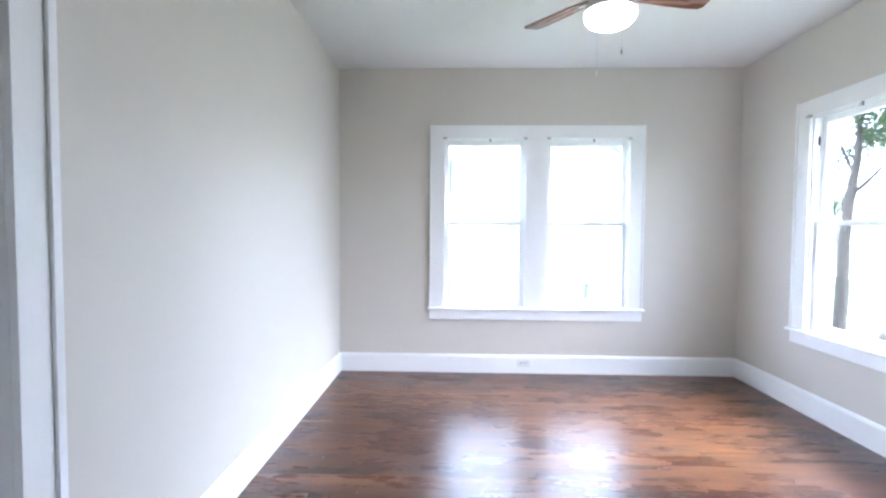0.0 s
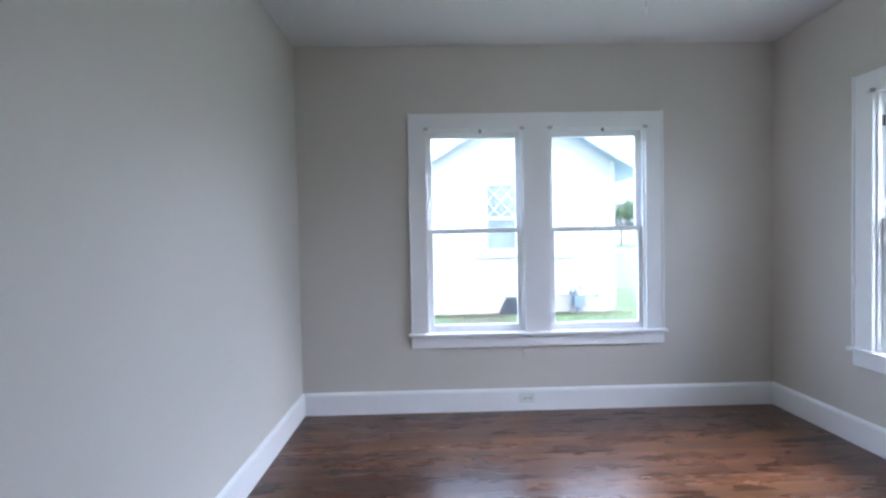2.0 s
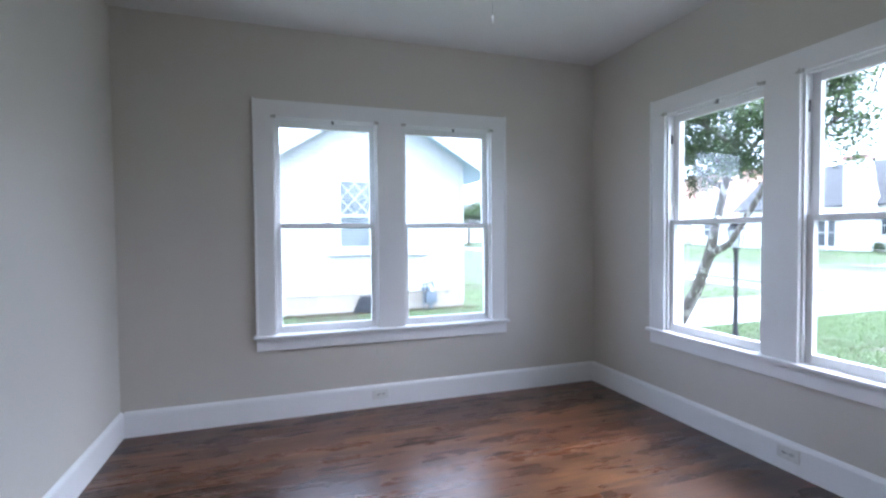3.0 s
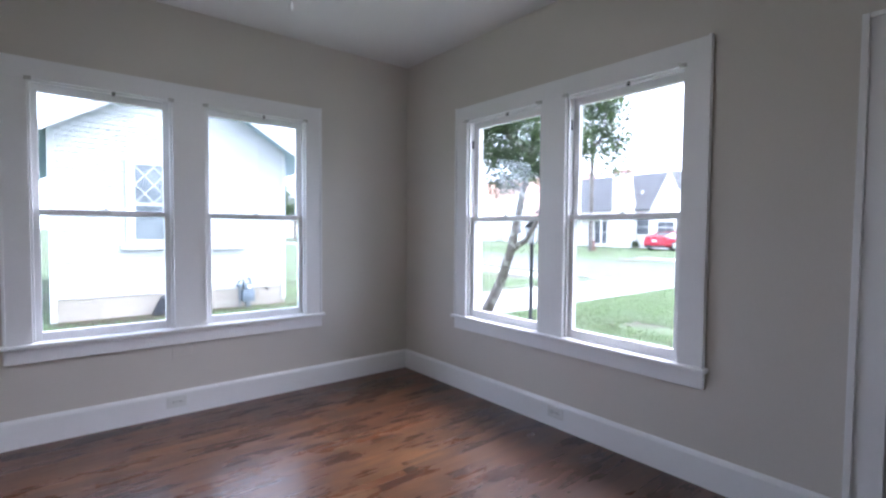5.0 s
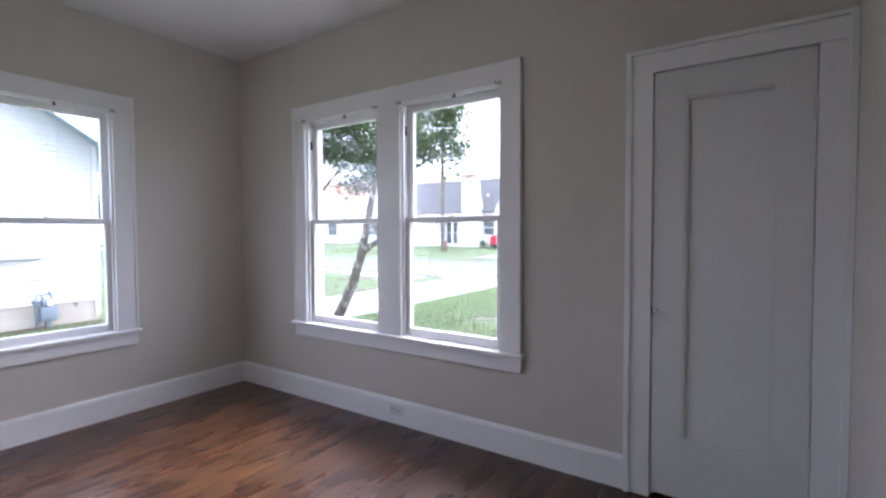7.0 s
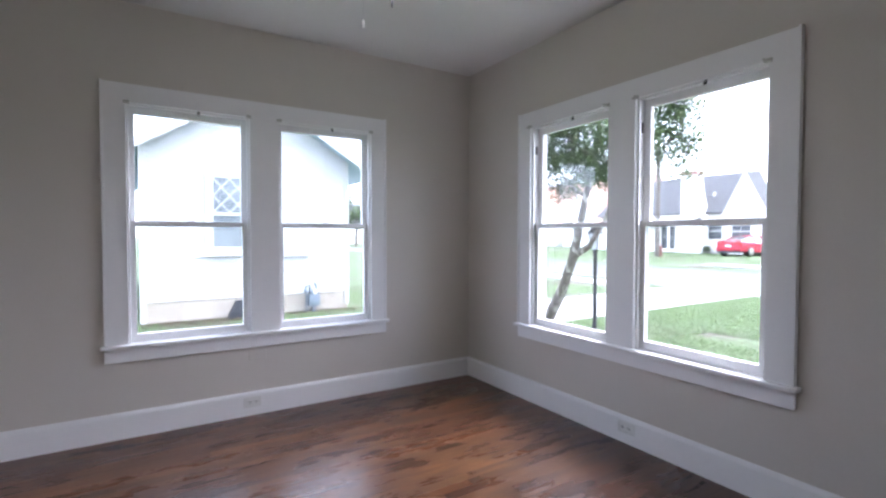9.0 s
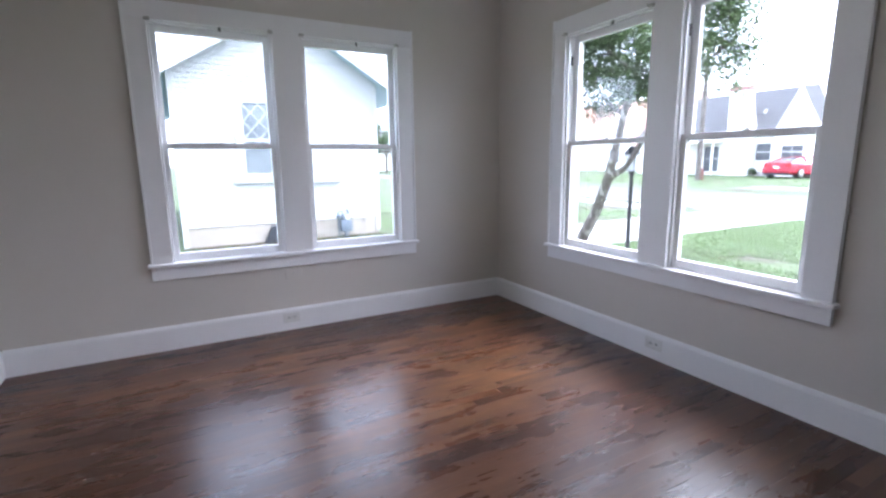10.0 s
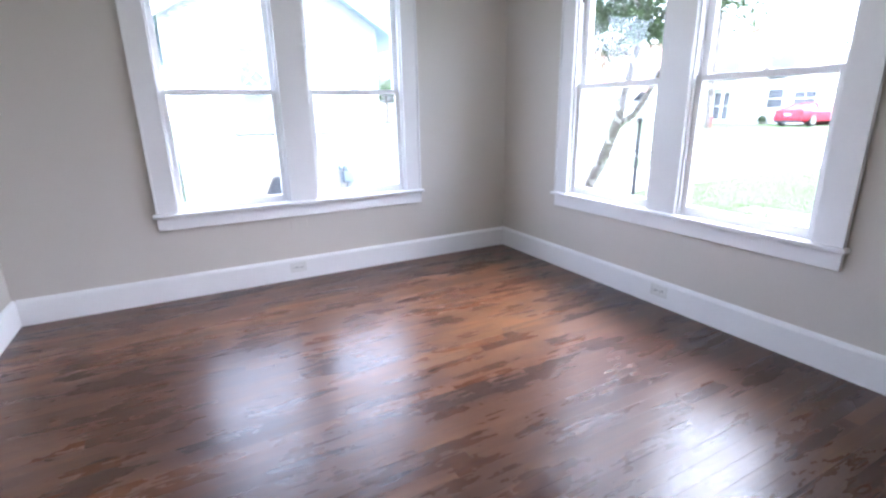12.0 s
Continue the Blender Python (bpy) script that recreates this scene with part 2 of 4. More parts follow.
# ---- mesh helpers ----
def box(bm, x0, y0, z0, x1, y1, z1, bevel=0.0):
    before = set(bm.faces)
    vs = [bm.verts.new((x, y, z)) for x in (x0, x1) for y in (y0, y1) for z in (z0, z1)]
    for f in ((0, 1, 3, 2), (4, 6, 7, 5), (0, 4, 5, 1), (2, 3, 7, 6), (0, 2, 6, 4), (1, 5, 7, 3)):
        bm.faces.new([vs[i] for i in f])
    if bevel:
        es = {e for v in vs for e in v.link_edges}
        bmesh.ops.bevel(bm, geom=list(es), offset=bevel, segments=2, affect="EDGES", profile=0.6)
    return [f for f in bm.faces if f not in before]


def boxes(*bs, bevel=0.0):
    bm = bmesh.new()
    for b in bs:
        box(bm, *b, bevel=bevel)
    return bm


def lathe(profile, segments=24, axis="Z"):
    """Rings (radius, height) turned about an axis."""
    bm = bmesh.new()
    rings = []
    for r, h in profile:
        ring = []
        for i in range(segments):
            a = 2 * math.pi * i / segments
            c, s = r * math.cos(a), r * math.sin(a)
            ring.append(bm.verts.new({"Z": (c, s, h), "Y": (c, h, s), "X": (h, c, s)}[axis]))
        rings.append(ring)
    for a, b in zip(rings, rings[1:]):
        for i in range(segments):
            j = (i + 1) % segments
            bm.faces.new((a[i], a[j], b[j], b[i]))
    bm.faces.new(rings[0][::-1])
    bm.faces.new(rings[-1])
    return bm


def prism(bm, outline, y0, y1):
    """An outline in x and z, drawn out along y."""
    a = [bm.verts.new((x, y0, z)) for x, z in outline]
    b = [bm.verts.new((x, y1, z)) for x, z in outline]
    bm.faces.new(a)
    bm.faces.new(b[::-1])
    for i in range(len(a)):
        j = (i + 1) % len(a)
        bm.faces.new((a[i], b[i], b[j], a[j]))
    return bm


def limb(bm, pts, segments=8, wobble=0.0):
    """A tapered tube through (point, radius) pairs."""
    rings = []
    for i, (p, r) in enumerate(pts):
        p = Vector(p)
        d = (Vector(pts[min(i + 1, len(pts) - 1)][0]) - Vector(pts[max(i - 1, 0)][0])).normalized()
        u = d.orthogonal().normalized() if i == 0 else (u - d * u.dot(d)).normalized()
        w = d.cross(u)
        rings.append([bm.verts.new(p + (u * math.cos(a) + w * math.sin(a)) * r * (1 + wobble * (random.random() - 0.5)))
                      for a in (2 * math.pi * k / segments for k in range(segments))])
    for a, b in zip(rings, rings[1:]):
        for k in range(segments):
            j = (k + 1) % segments
            bm.faces.new((a[k], a[j], b[j], b[k]))
    bm.faces.new(rings[0][::-1])
    bm.faces.new(rings[-1])
    return bm


def mesh_of(name, bm, material, smooth=False):
    bmesh.ops.recalc_face_normals(bm, faces=bm.faces[:])
    me = bpy.data.meshes.new(name)
    bm.to_mesh(me)
    bm.free()
    me.materials.append(material)
    if smooth:
        me.polygons.foreach_set("use_smooth", [True] * len(me.polygons))
        me.set_sharp_from_angle(angle=radians(40))
    return me


def part(name, bm, material, parent, label="", smooth=False, at=None):
    ob = new(name, mesh_of(name, bm, material, smooth))
    ob.parent = parent
    if at is not None:
        ob.matrix_local = at
    return tagged(ob, label)


def solid(name, bm, material, label, category, group="", kind="", smooth=False, at=None):
    ob = new(name, mesh_of(name, bm, material, smooth))
    if at is not None:
        ob.matrix_world = at
    return tagged(ob, label, category, group, kind)


def thing(name, label, category, group="", kind="", at=None):
    ob = new(name)
    ob.empty_display_size = 0.1
    if at is not None:
        ob.matrix_world = at
    return tagged(ob, label, category, group, kind)


def from_arrays(name, verts, faces, material, parent=None):
    me = bpy.data.meshes.new(name)
    me.from_pydata(verts, [], faces)
    me.materials.append(material)
    ob = new(name, me)
    if parent:
        ob.parent = parent
    return ob


# ---- the room: west wall x = 0, north wall y = 4, east wall x = 3.46, south wall y = 0.1 ----
W, N, S, H = 3.46, 4.0, 0.108, 2.649
T = 0.15
solid("wall_north", boxes((-T, N, -0.05, 0.83, N + T, H), (2.608, N, -0.05, W + T, N + T, H),
                          (0.83, N, -0.05, 2.608, N + T, 0.555), (0.83, N, 2.09, 2.608, N + T, H)), WALL,
      "smooth greige painted wall with a wide window opening", "wall", kind="structure")
solid("wall_east", boxes((W, 3.277, -0.05, W + T, N, H), (W, 0.842, -0.05, W + T, 1.499, H), (W, -0.02, -0.05, W + T, 0.199, H),
                         (W, 1.499, -0.05, W + T, 3.277, 0.555), (W, 1.499, 2.09, W + T, 3.277, H), (W, 0.199, 1.99, W + T, 0.842, H)), WALL,
      "smooth greige painted wall with window and closet door openings", "wall", kind="structure")
solid("wall_west", boxes((-T, 0.927, -0.05, 0, N, H), (-T, -0.02, -0.05, 0, 0.284, H), (-T, 0.284, 1.99, 0, 0.927, H)), WALL,
      "smooth greige painted wall beside a doorway", "wall", kind="structure")
solid("wall_south", boxes((0, -0.02, -0.05, 0.52, S, H), (1.46, -0.02, -0.05, W, S, H), (0.52, -0.02, 2.06, 1.46, S, H)), WALL,
      "smooth greige painted wall with an open doorway", "wall", kind="structure")
solid("ceiling", boxes((-T - 0.6, -2.6, H, W + T + 0.6, N + T, H + 0.15)), CEILING, "flat off-white painted ceiling", "ceiling", kind="structure")
floor = solid("floor", boxes((-0.62, -2.6, -0.06, W + 0.9, N + T, -0.021)), SUBFLOOR, "dark stained oak strip floor, worn satin finish", "floor", kind="structure")

# plain hall and closet that close the place
solid("wall_hall", boxes((-0.6, -2.6, -0.05, -0.48, -0.02, H), (-0.6, -0.02, -0.05, -T, 0.10, H), (2.6, -2.6, -0.05, 2.72, -0.02, H), (-0.48, -2.6, -0.05, 2.6, -2.48, H)), WALL,
      "plain greige hall wall", "wall", kind="structure")
solid("wall_closet", boxes((W + 0.75, -0.02, -0.05, W + 0.85, 1.1, H), (W + T, 1.0, -0.05, W + 0.75, 1.1, H), (W + T, -0.02, -0.05, W + 0.75, 0.08, H)), WALL,
      "plain wall at the back of the closet", "wall", kind="structure")


def baseboard(name, length, at):
    b = thing(name, "tall white painted wooden baseboard along the floor", "baseboard", "baseboards", "structure", at)
    bm = bmesh.new()
    prism(bm, [(0, 0), (0.019, 0), (0.019, 0.141), (0.014, 0.153), (0.006, 0.161), (0, 0.161)], 0, length)
    part("board", bm, TRIM, b)
    return b


# run along local y, thickness towards local x
baseboard("baseboard", N - 1.02, pose(0, 1.02, 0))
baseboard("baseboard", W - 0.042, pose(0.021, N, 0, 0, 0, -90))
baseboard("baseboard", N - 0.932, pose(W, N, 0, 0, 0, 180))
baseboard("baseboard", W - 1.58, pose(W, S, 0, 0, 0, 90))


# ---- windows: a pair of sash windows in one casing; u along the wall, outward +y ----
def sash(name, parent, u0, u1, z0, z1, y0, y1, rails):
    """rails: widths of stile, bottom rail, top rail."""
    st, lo, hi = rails
    s = thing(name, "", "")
    s.parent = parent
    for n, b in (("stile", (u0, y0, z0, u0 + st, y1, z1)), ("stile", (u1 - st, y0, z0, u1, y1, z1)),
                 ("bottom_rail", (u0 + st, y0, z0, u1 - st, y1, z0 + lo)), ("top_rail", (u0 + st, y0, z1 - hi, u1 - st, y1, z1))):
        part(n, boxes(b, bevel=0.002), TRIM, s)
    ym = (y0 + y1) / 2
    p = part("pane", boxes((u0 + st - 0.004, ym - 0.002, z0 + lo - 0.004, u1 - st + 0.004, ym + 0.002, z1 - hi + 0.004)), GLASS, s, "clear window glass")
    p.visible_shadow = False
    return s


def window_pair(name, at, label, pulleys=False):
    w = thing(name, label, "window", "windows", "structure", at)
    o = 1.836
    part("head_casing", boxes((0, -0.022, 2.045, o, 0, 2.157), bevel=0.002), TRIM, w)
    part("side_casing", boxes((0, -0.022, 0.578, 0.122, 0, 2.045), bevel=0.002), TRIM, w)
    part("side_casing", boxes((o - 0.122, -0.022, 0.578, o, 0, 2.045), bevel=0.002), TRIM, w)
    part("mullion", boxes((0.824, -0.022, 0.578, 1.014, 0.108, 2.045), bevel=0.002), TRIM, w)
    part("back_band", boxes((-0.004, -0.03, 0.578, 0.010, 0.0, 2.161), bevel=0.002), TRIM, w)
    part("back_band", boxes((o - 0.010, -0.03, 0.578, o + 0.004, 0.0, 2.161), bevel=0.002), TRIM, w)
    bm = bmesh.new()
    box(bm, -0.022, -0.05, 0.556, o + 0.022, 0.005, 0.578, bevel=0.006)
    box(bm, 0.122, 0.0, 0.556, o - 0.122, 0.145, 0.576)
    part("window_sill", bm, TRIM, w)
    part("apron", boxes((-0.004, -0.022, 0.472, o + 0.004, 0, 0.556), bevel=0.003), TRIM, w)
    # jamb lining and outer sill
    part("jamb", boxes((0.108, 0.0, 0.578, 0.122, 0.15, 2.045)), TRIM, w)
    part("jamb", boxes((o - 0.122, 0.0, 0.578, o - 0.108, 0.15, 2.045)), TRIM, w)
    part("head_jamb", boxes((0.108, 0.0, 2.045, o - 0.108, 0.15, 2.060)), TRIM, w)
    part("outer_sill", boxes((0.05, 0.145, 0.53, o - 0.05, 0.23, 0.57), bevel=0.004), TRIM, w)
    for u0 in (0.122, 1.014):
        u1 = u0 + 0.70
        part("stop", boxes((u0, 0.0, 0.578, u0 + 0.012, 0.022, 2.045), bevel=0.002), TRIM, w)
        part("stop", boxes((u1 - 0.012, 0.0, 0.578, u1, 0.022, 2.045), bevel=0.002), TRIM, w)
        part("stop", boxes((u0 + 0.012, 0.0, 2.033, u1 - 0.012, 0.022, 2.045), bevel=0.002), TRIM, w)
        sash("upper_sash", w, u0 + 0.001, u1 - 0.001, 1.298, 2.043, 0.066, 0.098, (0.040, 0.030, 0.046))
        low = sash("lower_sash", w, u0 + 0.001, u1 - 0.001, 0.579, 1.331, 0.026, 0.060, (0.040, 0.050, 0.029))
        um = (u0 + u1) / 2
        bm = boxes((um - 0.022, 0.040, 1.331, um + 0.022, 0.064, 1.337), (um - 0.009, 0.044, 1.337, um + 0.009, 0.060, 1.348), bevel=0.002)
        part("sash_lock", bm, PLASTIC, low, "white painted sash lock")
        if pulleys:
            part("sash_pulley", boxes((u0, 0.034, 1.850, u0 + 0.002, 0.052, 1.910)), SLOT, w, "dark sash pulley slot")
    return w


window_pair("window_1", pose(0.801, N, 0), "white painted double sash window facing the neighbouring house")
window_pair("window_2", pose(W, 3.306, 0, 0, 0, -90), "white painted double sash window facing the street", True)


# roller-blind brackets and pull hooks left on the window heads
def blind_bracket(at, flip):
    b = thing("blind_bracket", "small tarnished metal roller blind bracket on window casing", "bracket", "blind brackets", at=at)
    part("plate", boxes((-0.016, -0.003, -0.010, 0.016, 0.0, 0.010), bevel=0.001), METAL, b)
    part("arm", boxes((-0.012, -0.030, -0.010, 0.012, -0.003, -0.006), bevel=0.001), METAL, b)
    part("lip", boxes((-0.012 if flip else 0.009, -0.030, -0.006, -0.009 if flip else 0.012, -0.003, 0.008)), METAL, b)
    return b


def pull_hook(at):
    h = thing("pull_hook", "small dark metal pull hook under the window head", "hook", "pull hooks", at=at)
    part("plate", boxes((-0.008, -0.003, -0.012, 0.008, 0, 0.012), bevel=0.001), DARKMETAL, h)
    bm = bmesh.new()
    limb(bm, [((0, -0.003, 0.004), 0.003), ((0, -0.018, 0.0), 0.003), ((0, -0.024, -0.010), 0.003), ((0, -0.016, -0.018), 0.003)], 8)
    part("hook", bm, METAL, h, "pale metal hook")
    return h


for base in (pose(0.801, N, 0), pose(W, 3.306, 0, 0, 0, -90)):
    for u0 in (0.122, 1.014):
        blind_bracket(base @ pose(u0 + 0.004, -0.022, 2.046), False)
        blind_bracket(base @ pose(u0 + 0.696, -0.022, 2.046), True)
        pull_hook(base @ pose(u0 + 0.395, 0.0, 2.032))


# ---- doors ----
def panel_door(name, at, label, handle):
    """Local: u along the wall from the latch side (0) to the hinge side (0.583), room side towards -y, slab 35 mm thick."""
    d = thing(name, label, "door", "doors", "structure", at)
    wd, z0, z1 = 0.583, 0.028, 1.951
    a0, a1, b0, b1 = 0.129, 0.460, 0.295, 1.830
    for n, b in (("stile", (0, 0, z0, a0, 0.035, z1)), ("stile", (a1, 0, z0, wd, 0.035, z1)),
                 ("bottom_rail", (a0, 0, z0, a1, 0.035, b0)), ("top_rail", (a0, 0, b1, a1, 0.035, z1))):
        part(n, boxes(b, bevel=0.0008), DOOR_PAINT, d)
    part("panel", boxes((a0, 0.017, b0, a1, 0.030, b1)), DOOR_PAINT, d)
    for b in ((a0, 0.003, b0, a0 + 0.012, 0.0168, b1), (a1 - 0.012, 0.003, b0, a1, 0.0168, b1),
              (a0 + 0.012, 0.003, b0, a1 - 0.012, 0.0168, b0 + 0.012), (a0 + 0.012, 0.003, b1 - 0.012, a1 - 0.012, 0.0168, b1)):
        part("panel_moulding", boxes(b, bevel=0.003), DOOR_PAINT, d)
    for z in (1.667, 0.282):
        bm = lathe([(0.006, z), (0.006, z + 0.102)], 10)
        part("hinge", bm, DOOR_PAINT, d, "hinge painted over in white", at=pose(wd + 0.002, -0.006, 0))
    if handle:
        lever = limb(bmesh.new(), [((0.016, 0.0, 0.873), 0.007), ((0.017, -0.030, 0.873), 0.007), ((0.024, -0.038, 0.873), 0.0075), ((0.050, -0.040, 0.872), 0.007), ((0.068, -0.038, 0.870), 0.005)], 12)
        k = part("latch_lever", lever, PLASTIC, d, "small white latch lever", True)
        part("rosette", lathe([(0.015, 0.0), (0.015, -0.003), (0.010, -0.006)], 18, "Y"), METAL, k, "small worn metal rosette", True, pose(0.016, 0, 0.873))
        part("strike_gap", boxes((-0.0045, -0.002, 0.853, 0.0005, 0.012, 0.893)), SLOT, d, "dark latch slot")
    return d


def door_case(name, at, y_in):
    """White casing and lining round an opening of 0.583 m; local u from 0, room side -y."""
    c = thing(name, "white painted wooden door casing with raised outer band", "door casing", "door casings", "structure", at)
    g, top = 0.004, 1.957
    part("side_casing", boxes((-0.116, -0.022, 0, -g, 0, top), bevel=0.002), TRIM, c)
    part("side_casing", boxes((0.583 + g, -0.022, 0, 0.699, 0, top), bevel=0.002), TRIM, c)
    part("head_casing", boxes((-0.116, -0.022, top, 0.699, 0, top + 0.100), bevel=0.002), TRIM, c)
    part("back_band", boxes((-0.119, -0.034, 0, -0.094, -0.0225, top + 0.104), bevel=0.003), TRIM, c)
    part("back_band", boxes((0.677, -0.034, 0, 0.703, -0.0225, top + 0.104), bevel=0.003), TRIM, c)
    part("back_band", boxes((-0.094, -0.034, top + 0.084, 0.677, -0.0225, top + 0.104), bevel=0.003), TRIM, c)
    part("jamb", boxes((-0.03, 0, 0, -g, T, top)), TRIM, c)
    part("jamb", boxes((0.583 + g, 0, 0, 0.613, T, top)), TRIM, c)
    part("head_jamb", boxes((-0.03, 0, top, 0.613, T, top + 0.026)), TRIM, c)
    part("door_stop", boxes((-g, y_in, 0, 0.010, y_in + 0.012, top), bevel=0.001), TRIM, c)
    part("door_stop", boxes((0.573, y_in, 0, 0.583 + g, y_in + 0.012, top), bevel=0.001), TRIM, c)
    part("door_stop", boxes((0.010, y_in, top - 0.012, 0.573, y_in + 0.012, top), bevel=0.001), TRIM, c)
    return c


EAST = pose(W, 0.812, 0, 0, 0, -90)
door_case("door_casing_1", EAST, 0.026)
panel_door("door_1", EAST @ pose(0, -0.012, 0), "closed white painted closet door with one tall recessed panel", True)
WEST = pose(0, 0.314, 0, 0, 0, 90)
door_case("door_casing_2", WEST, 0.128)
panel_door("door_2", WEST @ pose(0, 0.090, 0), "closed white painted door deep in its frame", False)


# ---- outlets ----
def outlet(at, label, slots, paint=PLASTIC):
    o = thing("wall_outlet", label, "outlet", "wall plates", at=at)
    part("cover", boxes((-0.058, -0.006, -0.036, 0.058, 0, 0.036), bevel=0.003), paint, o)
    if slots:
        for s in (-0.020, 0.020):
            f = part("socket", boxes((s - 0.017, -0.008, -0.015, s + 0.017, -0.0061, 0.015), bevel=0.0008), PLASTIC, o)
            part("slot", boxes((s - 0.009, -0.0088, 0.003, s + 0.007, -0.0081, 0.0055)), SLOT, f)
            part("slot", boxes((s - 0.008, -0.0088, -0.0065, s + 0.006, -0.0081, -0.004)), SLOT, f)
            part("ground_hole", boxes((s + 0.009, -0.0088, -0.003, s + 0.013, -0.0081, 0.002)), SLOT, f)
    part("screw", lathe([(0.0035, 0), (0.003, -0.0015)], 10, "Y"), METAL, o, at=pose(0, -0.006, 0))
    return o


outlet(pose(1.628, N - 0.019, 0.095), "white duplex outlet set sideways in the baseboard", True)
outlet(pose(1.667, N, 0.415), "blank cover plate painted over below the window", False, WALL)
outlet(pose(W - 0.019, 2.328, 0.098, 0, 0, -90), "white duplex outlet set sideways in the baseboard", True)

# ---- ceiling fan ----
fan = thing("ceiling_fan", "ceiling fan with three brown wooden blades and lit bowl", "ceiling fan", at=pose(1.753, 2.15, 0))
part("canopy", lathe([(0.075, H), (0.075, H - 0.02), (0.06, H - 0.045), (0.02, H - 0.055)], 28), NICKEL, fan, smooth=True)
part("rod", lathe([(0.013, H - 0.055), (0.013, 2.44)], 14), NICKEL, fan, smooth=True)
part("motor", lathe([(0.03, 2.45), (0.085, 2.435), (0.10, 2.41), (0.10, 2.355), (0.09, 2.335), (0.05, 2.325)], 32), NICKEL, fan, smooth=True)
part("light_ring", lathe([(0.05, 2.325), (0.118, 2.315), (0.122, 2.29), (0.118, 2.285)], 32), NICKEL, fan, smooth=True)
part("light_bowl", lathe([(0.117, 2.285), (0.119, 2.274), (0.112, 2.255), (0.095, 2.237), (0.065, 2.224), (0.03, 2.218), (0.008, 2.217)], 32), BOWL, fan, "lit opal glass bowl", True)
for a in (129, 9, 249):
    bm = bmesh.new()
    prof = [(0.10, 0.030), (0.16, 0.048), (0.30, 0.060), (0.42, 0.066), (0.485, 0.064), (0.505, 0.050)]
    low = [bm.verts.new((r, s * w, 0.0)) for s, seq in ((-1, prof), (1, prof[::-1])) for r, w in seq]
    f = bm.faces.new(low)
    ext = bmesh.ops.extrude_face_region(bm, geom=[f])
    bmesh.ops.translate(bm, verts=[v for v in ext["geom"] if isinstance(v, bmesh.types.BMVert)], vec=(0, 0, 0.006))
    bl = part("blade", bm, BLADEWOOD, fan, "brown wood blade", at=pose(0, 0, 2.375, 0, 0, a) @ pose(0, 0, 0, -11, 0, 0))
    part("blade_bracket", boxes((0.07, -0.018, -0.006, 0.17, 0.018, -0.0005), bevel=0.002), NICKEL, bl)
for dx, dy, z, m, l in ((-0.060, 0.0, 1.992, PLASTIC, "white pull chain end"), (0.056, 0.0, 2.095, DARKMETAL, "dark pull chain end")):
    chain = part("pull_chain", lathe([(0.0003, 2.325), (0.0003, z + 0.03)], 6), DARKMETAL, fan, at=pose(dx, dy, 0))
    part("chain_end", lathe([(0.0015, z + 0.03), (0.0035, z + 0.024), (0.0045, z + 0.008), (0.002, z)], 12), m, chain, l, True)

# ---- outdoors ----
STREET_TURN = -9.0


def ground_height(x, y):
    if x < 24.5:
        return -0.5
    return -0.5 + 0.40 * min(1.0, (x - 24.5) / 7.0)


xs = sorted(set([-400, -150, -60, -20, 0, 5, 10, 15, 20, 24.5, 26, 28, 30, 31.5, 33, 36, 45, 60, 100, 200, 400]))
ys = [-400, -150, -60, -20, 0, 5, 10, 15, 20, 30, 45, 60, 100, 200, 400]
gv = [(x, y, ground_height(x, y)) for x in xs for y in ys]
gf = [(i * len(ys) + j, (i + 1) * len(ys) + j, (i + 1) * len(ys) + j + 1, i * len(ys) + j + 1) for i in range(len(xs) - 1) for j in range(len(ys) - 1)]
tagged(from_arrays("ground", gv, gf, GROUND), "patchy green lawn with bare soil", "ground", kind="structure")

# street and paving
street = pose(15.9, 8.0, -0.5, 0, 0, STREET_TURN)
solid("road", boxes((0.25, -120, -0.05, 9.4, 150, 0.012)), ASPHALT, "pale worn asphalt street", "road", kind="structure", at=street)
solid("kerb", boxes((0.0, -120, -0.1, 0.25, -0.9, 0.05), (0.0, 2.9, -0.1, 0.25, 150, 0.05), (0.0, -0.9, -0.1, 0.25, 2.9, 0.02), bevel=0.01), CONCRETE,
      "pale concrete kerb dropped at the driveway", "kerb", kind="structure", at=street)
solid("kerb", boxes((9.4, -120, -0.1, 9.62, 150, 0.14), bevel=0.01), CONCRETE, "pale concrete kerb on the far side", "kerb", kind="structure", at=street)
bm = bmesh.new()
for i in range(9):
    box(bm, 4.6 + i * 1.26, 7.35, -0.6, 4.6 + i * 1.26 + 1.245, 9.95, -0.485, bevel=0.006)
solid("driveway", bm, CONCRETE, "pale concrete driveway slabs between two lawns", "driveway", kind="structure")
bm = bmesh.new()
for i in range(40):
    box(bm, -1.75, 3.0 + i * 1.5, -0.1, -0.6, 3.0 + i * 1.5 + 1.485, 0.018, bevel=0.005)
solid("pavement", bm, CONCRETE, "narrow concrete pavement along the street", "pavement", kind="structure", at=street)
solid("far_drive", boxes((9.62, -0.2 + 5.2, -0.1, 12.2, 8.6, 0.20)), CONCRETE, "short concrete apron on the far side", "driveway", kind="structure", at=street)


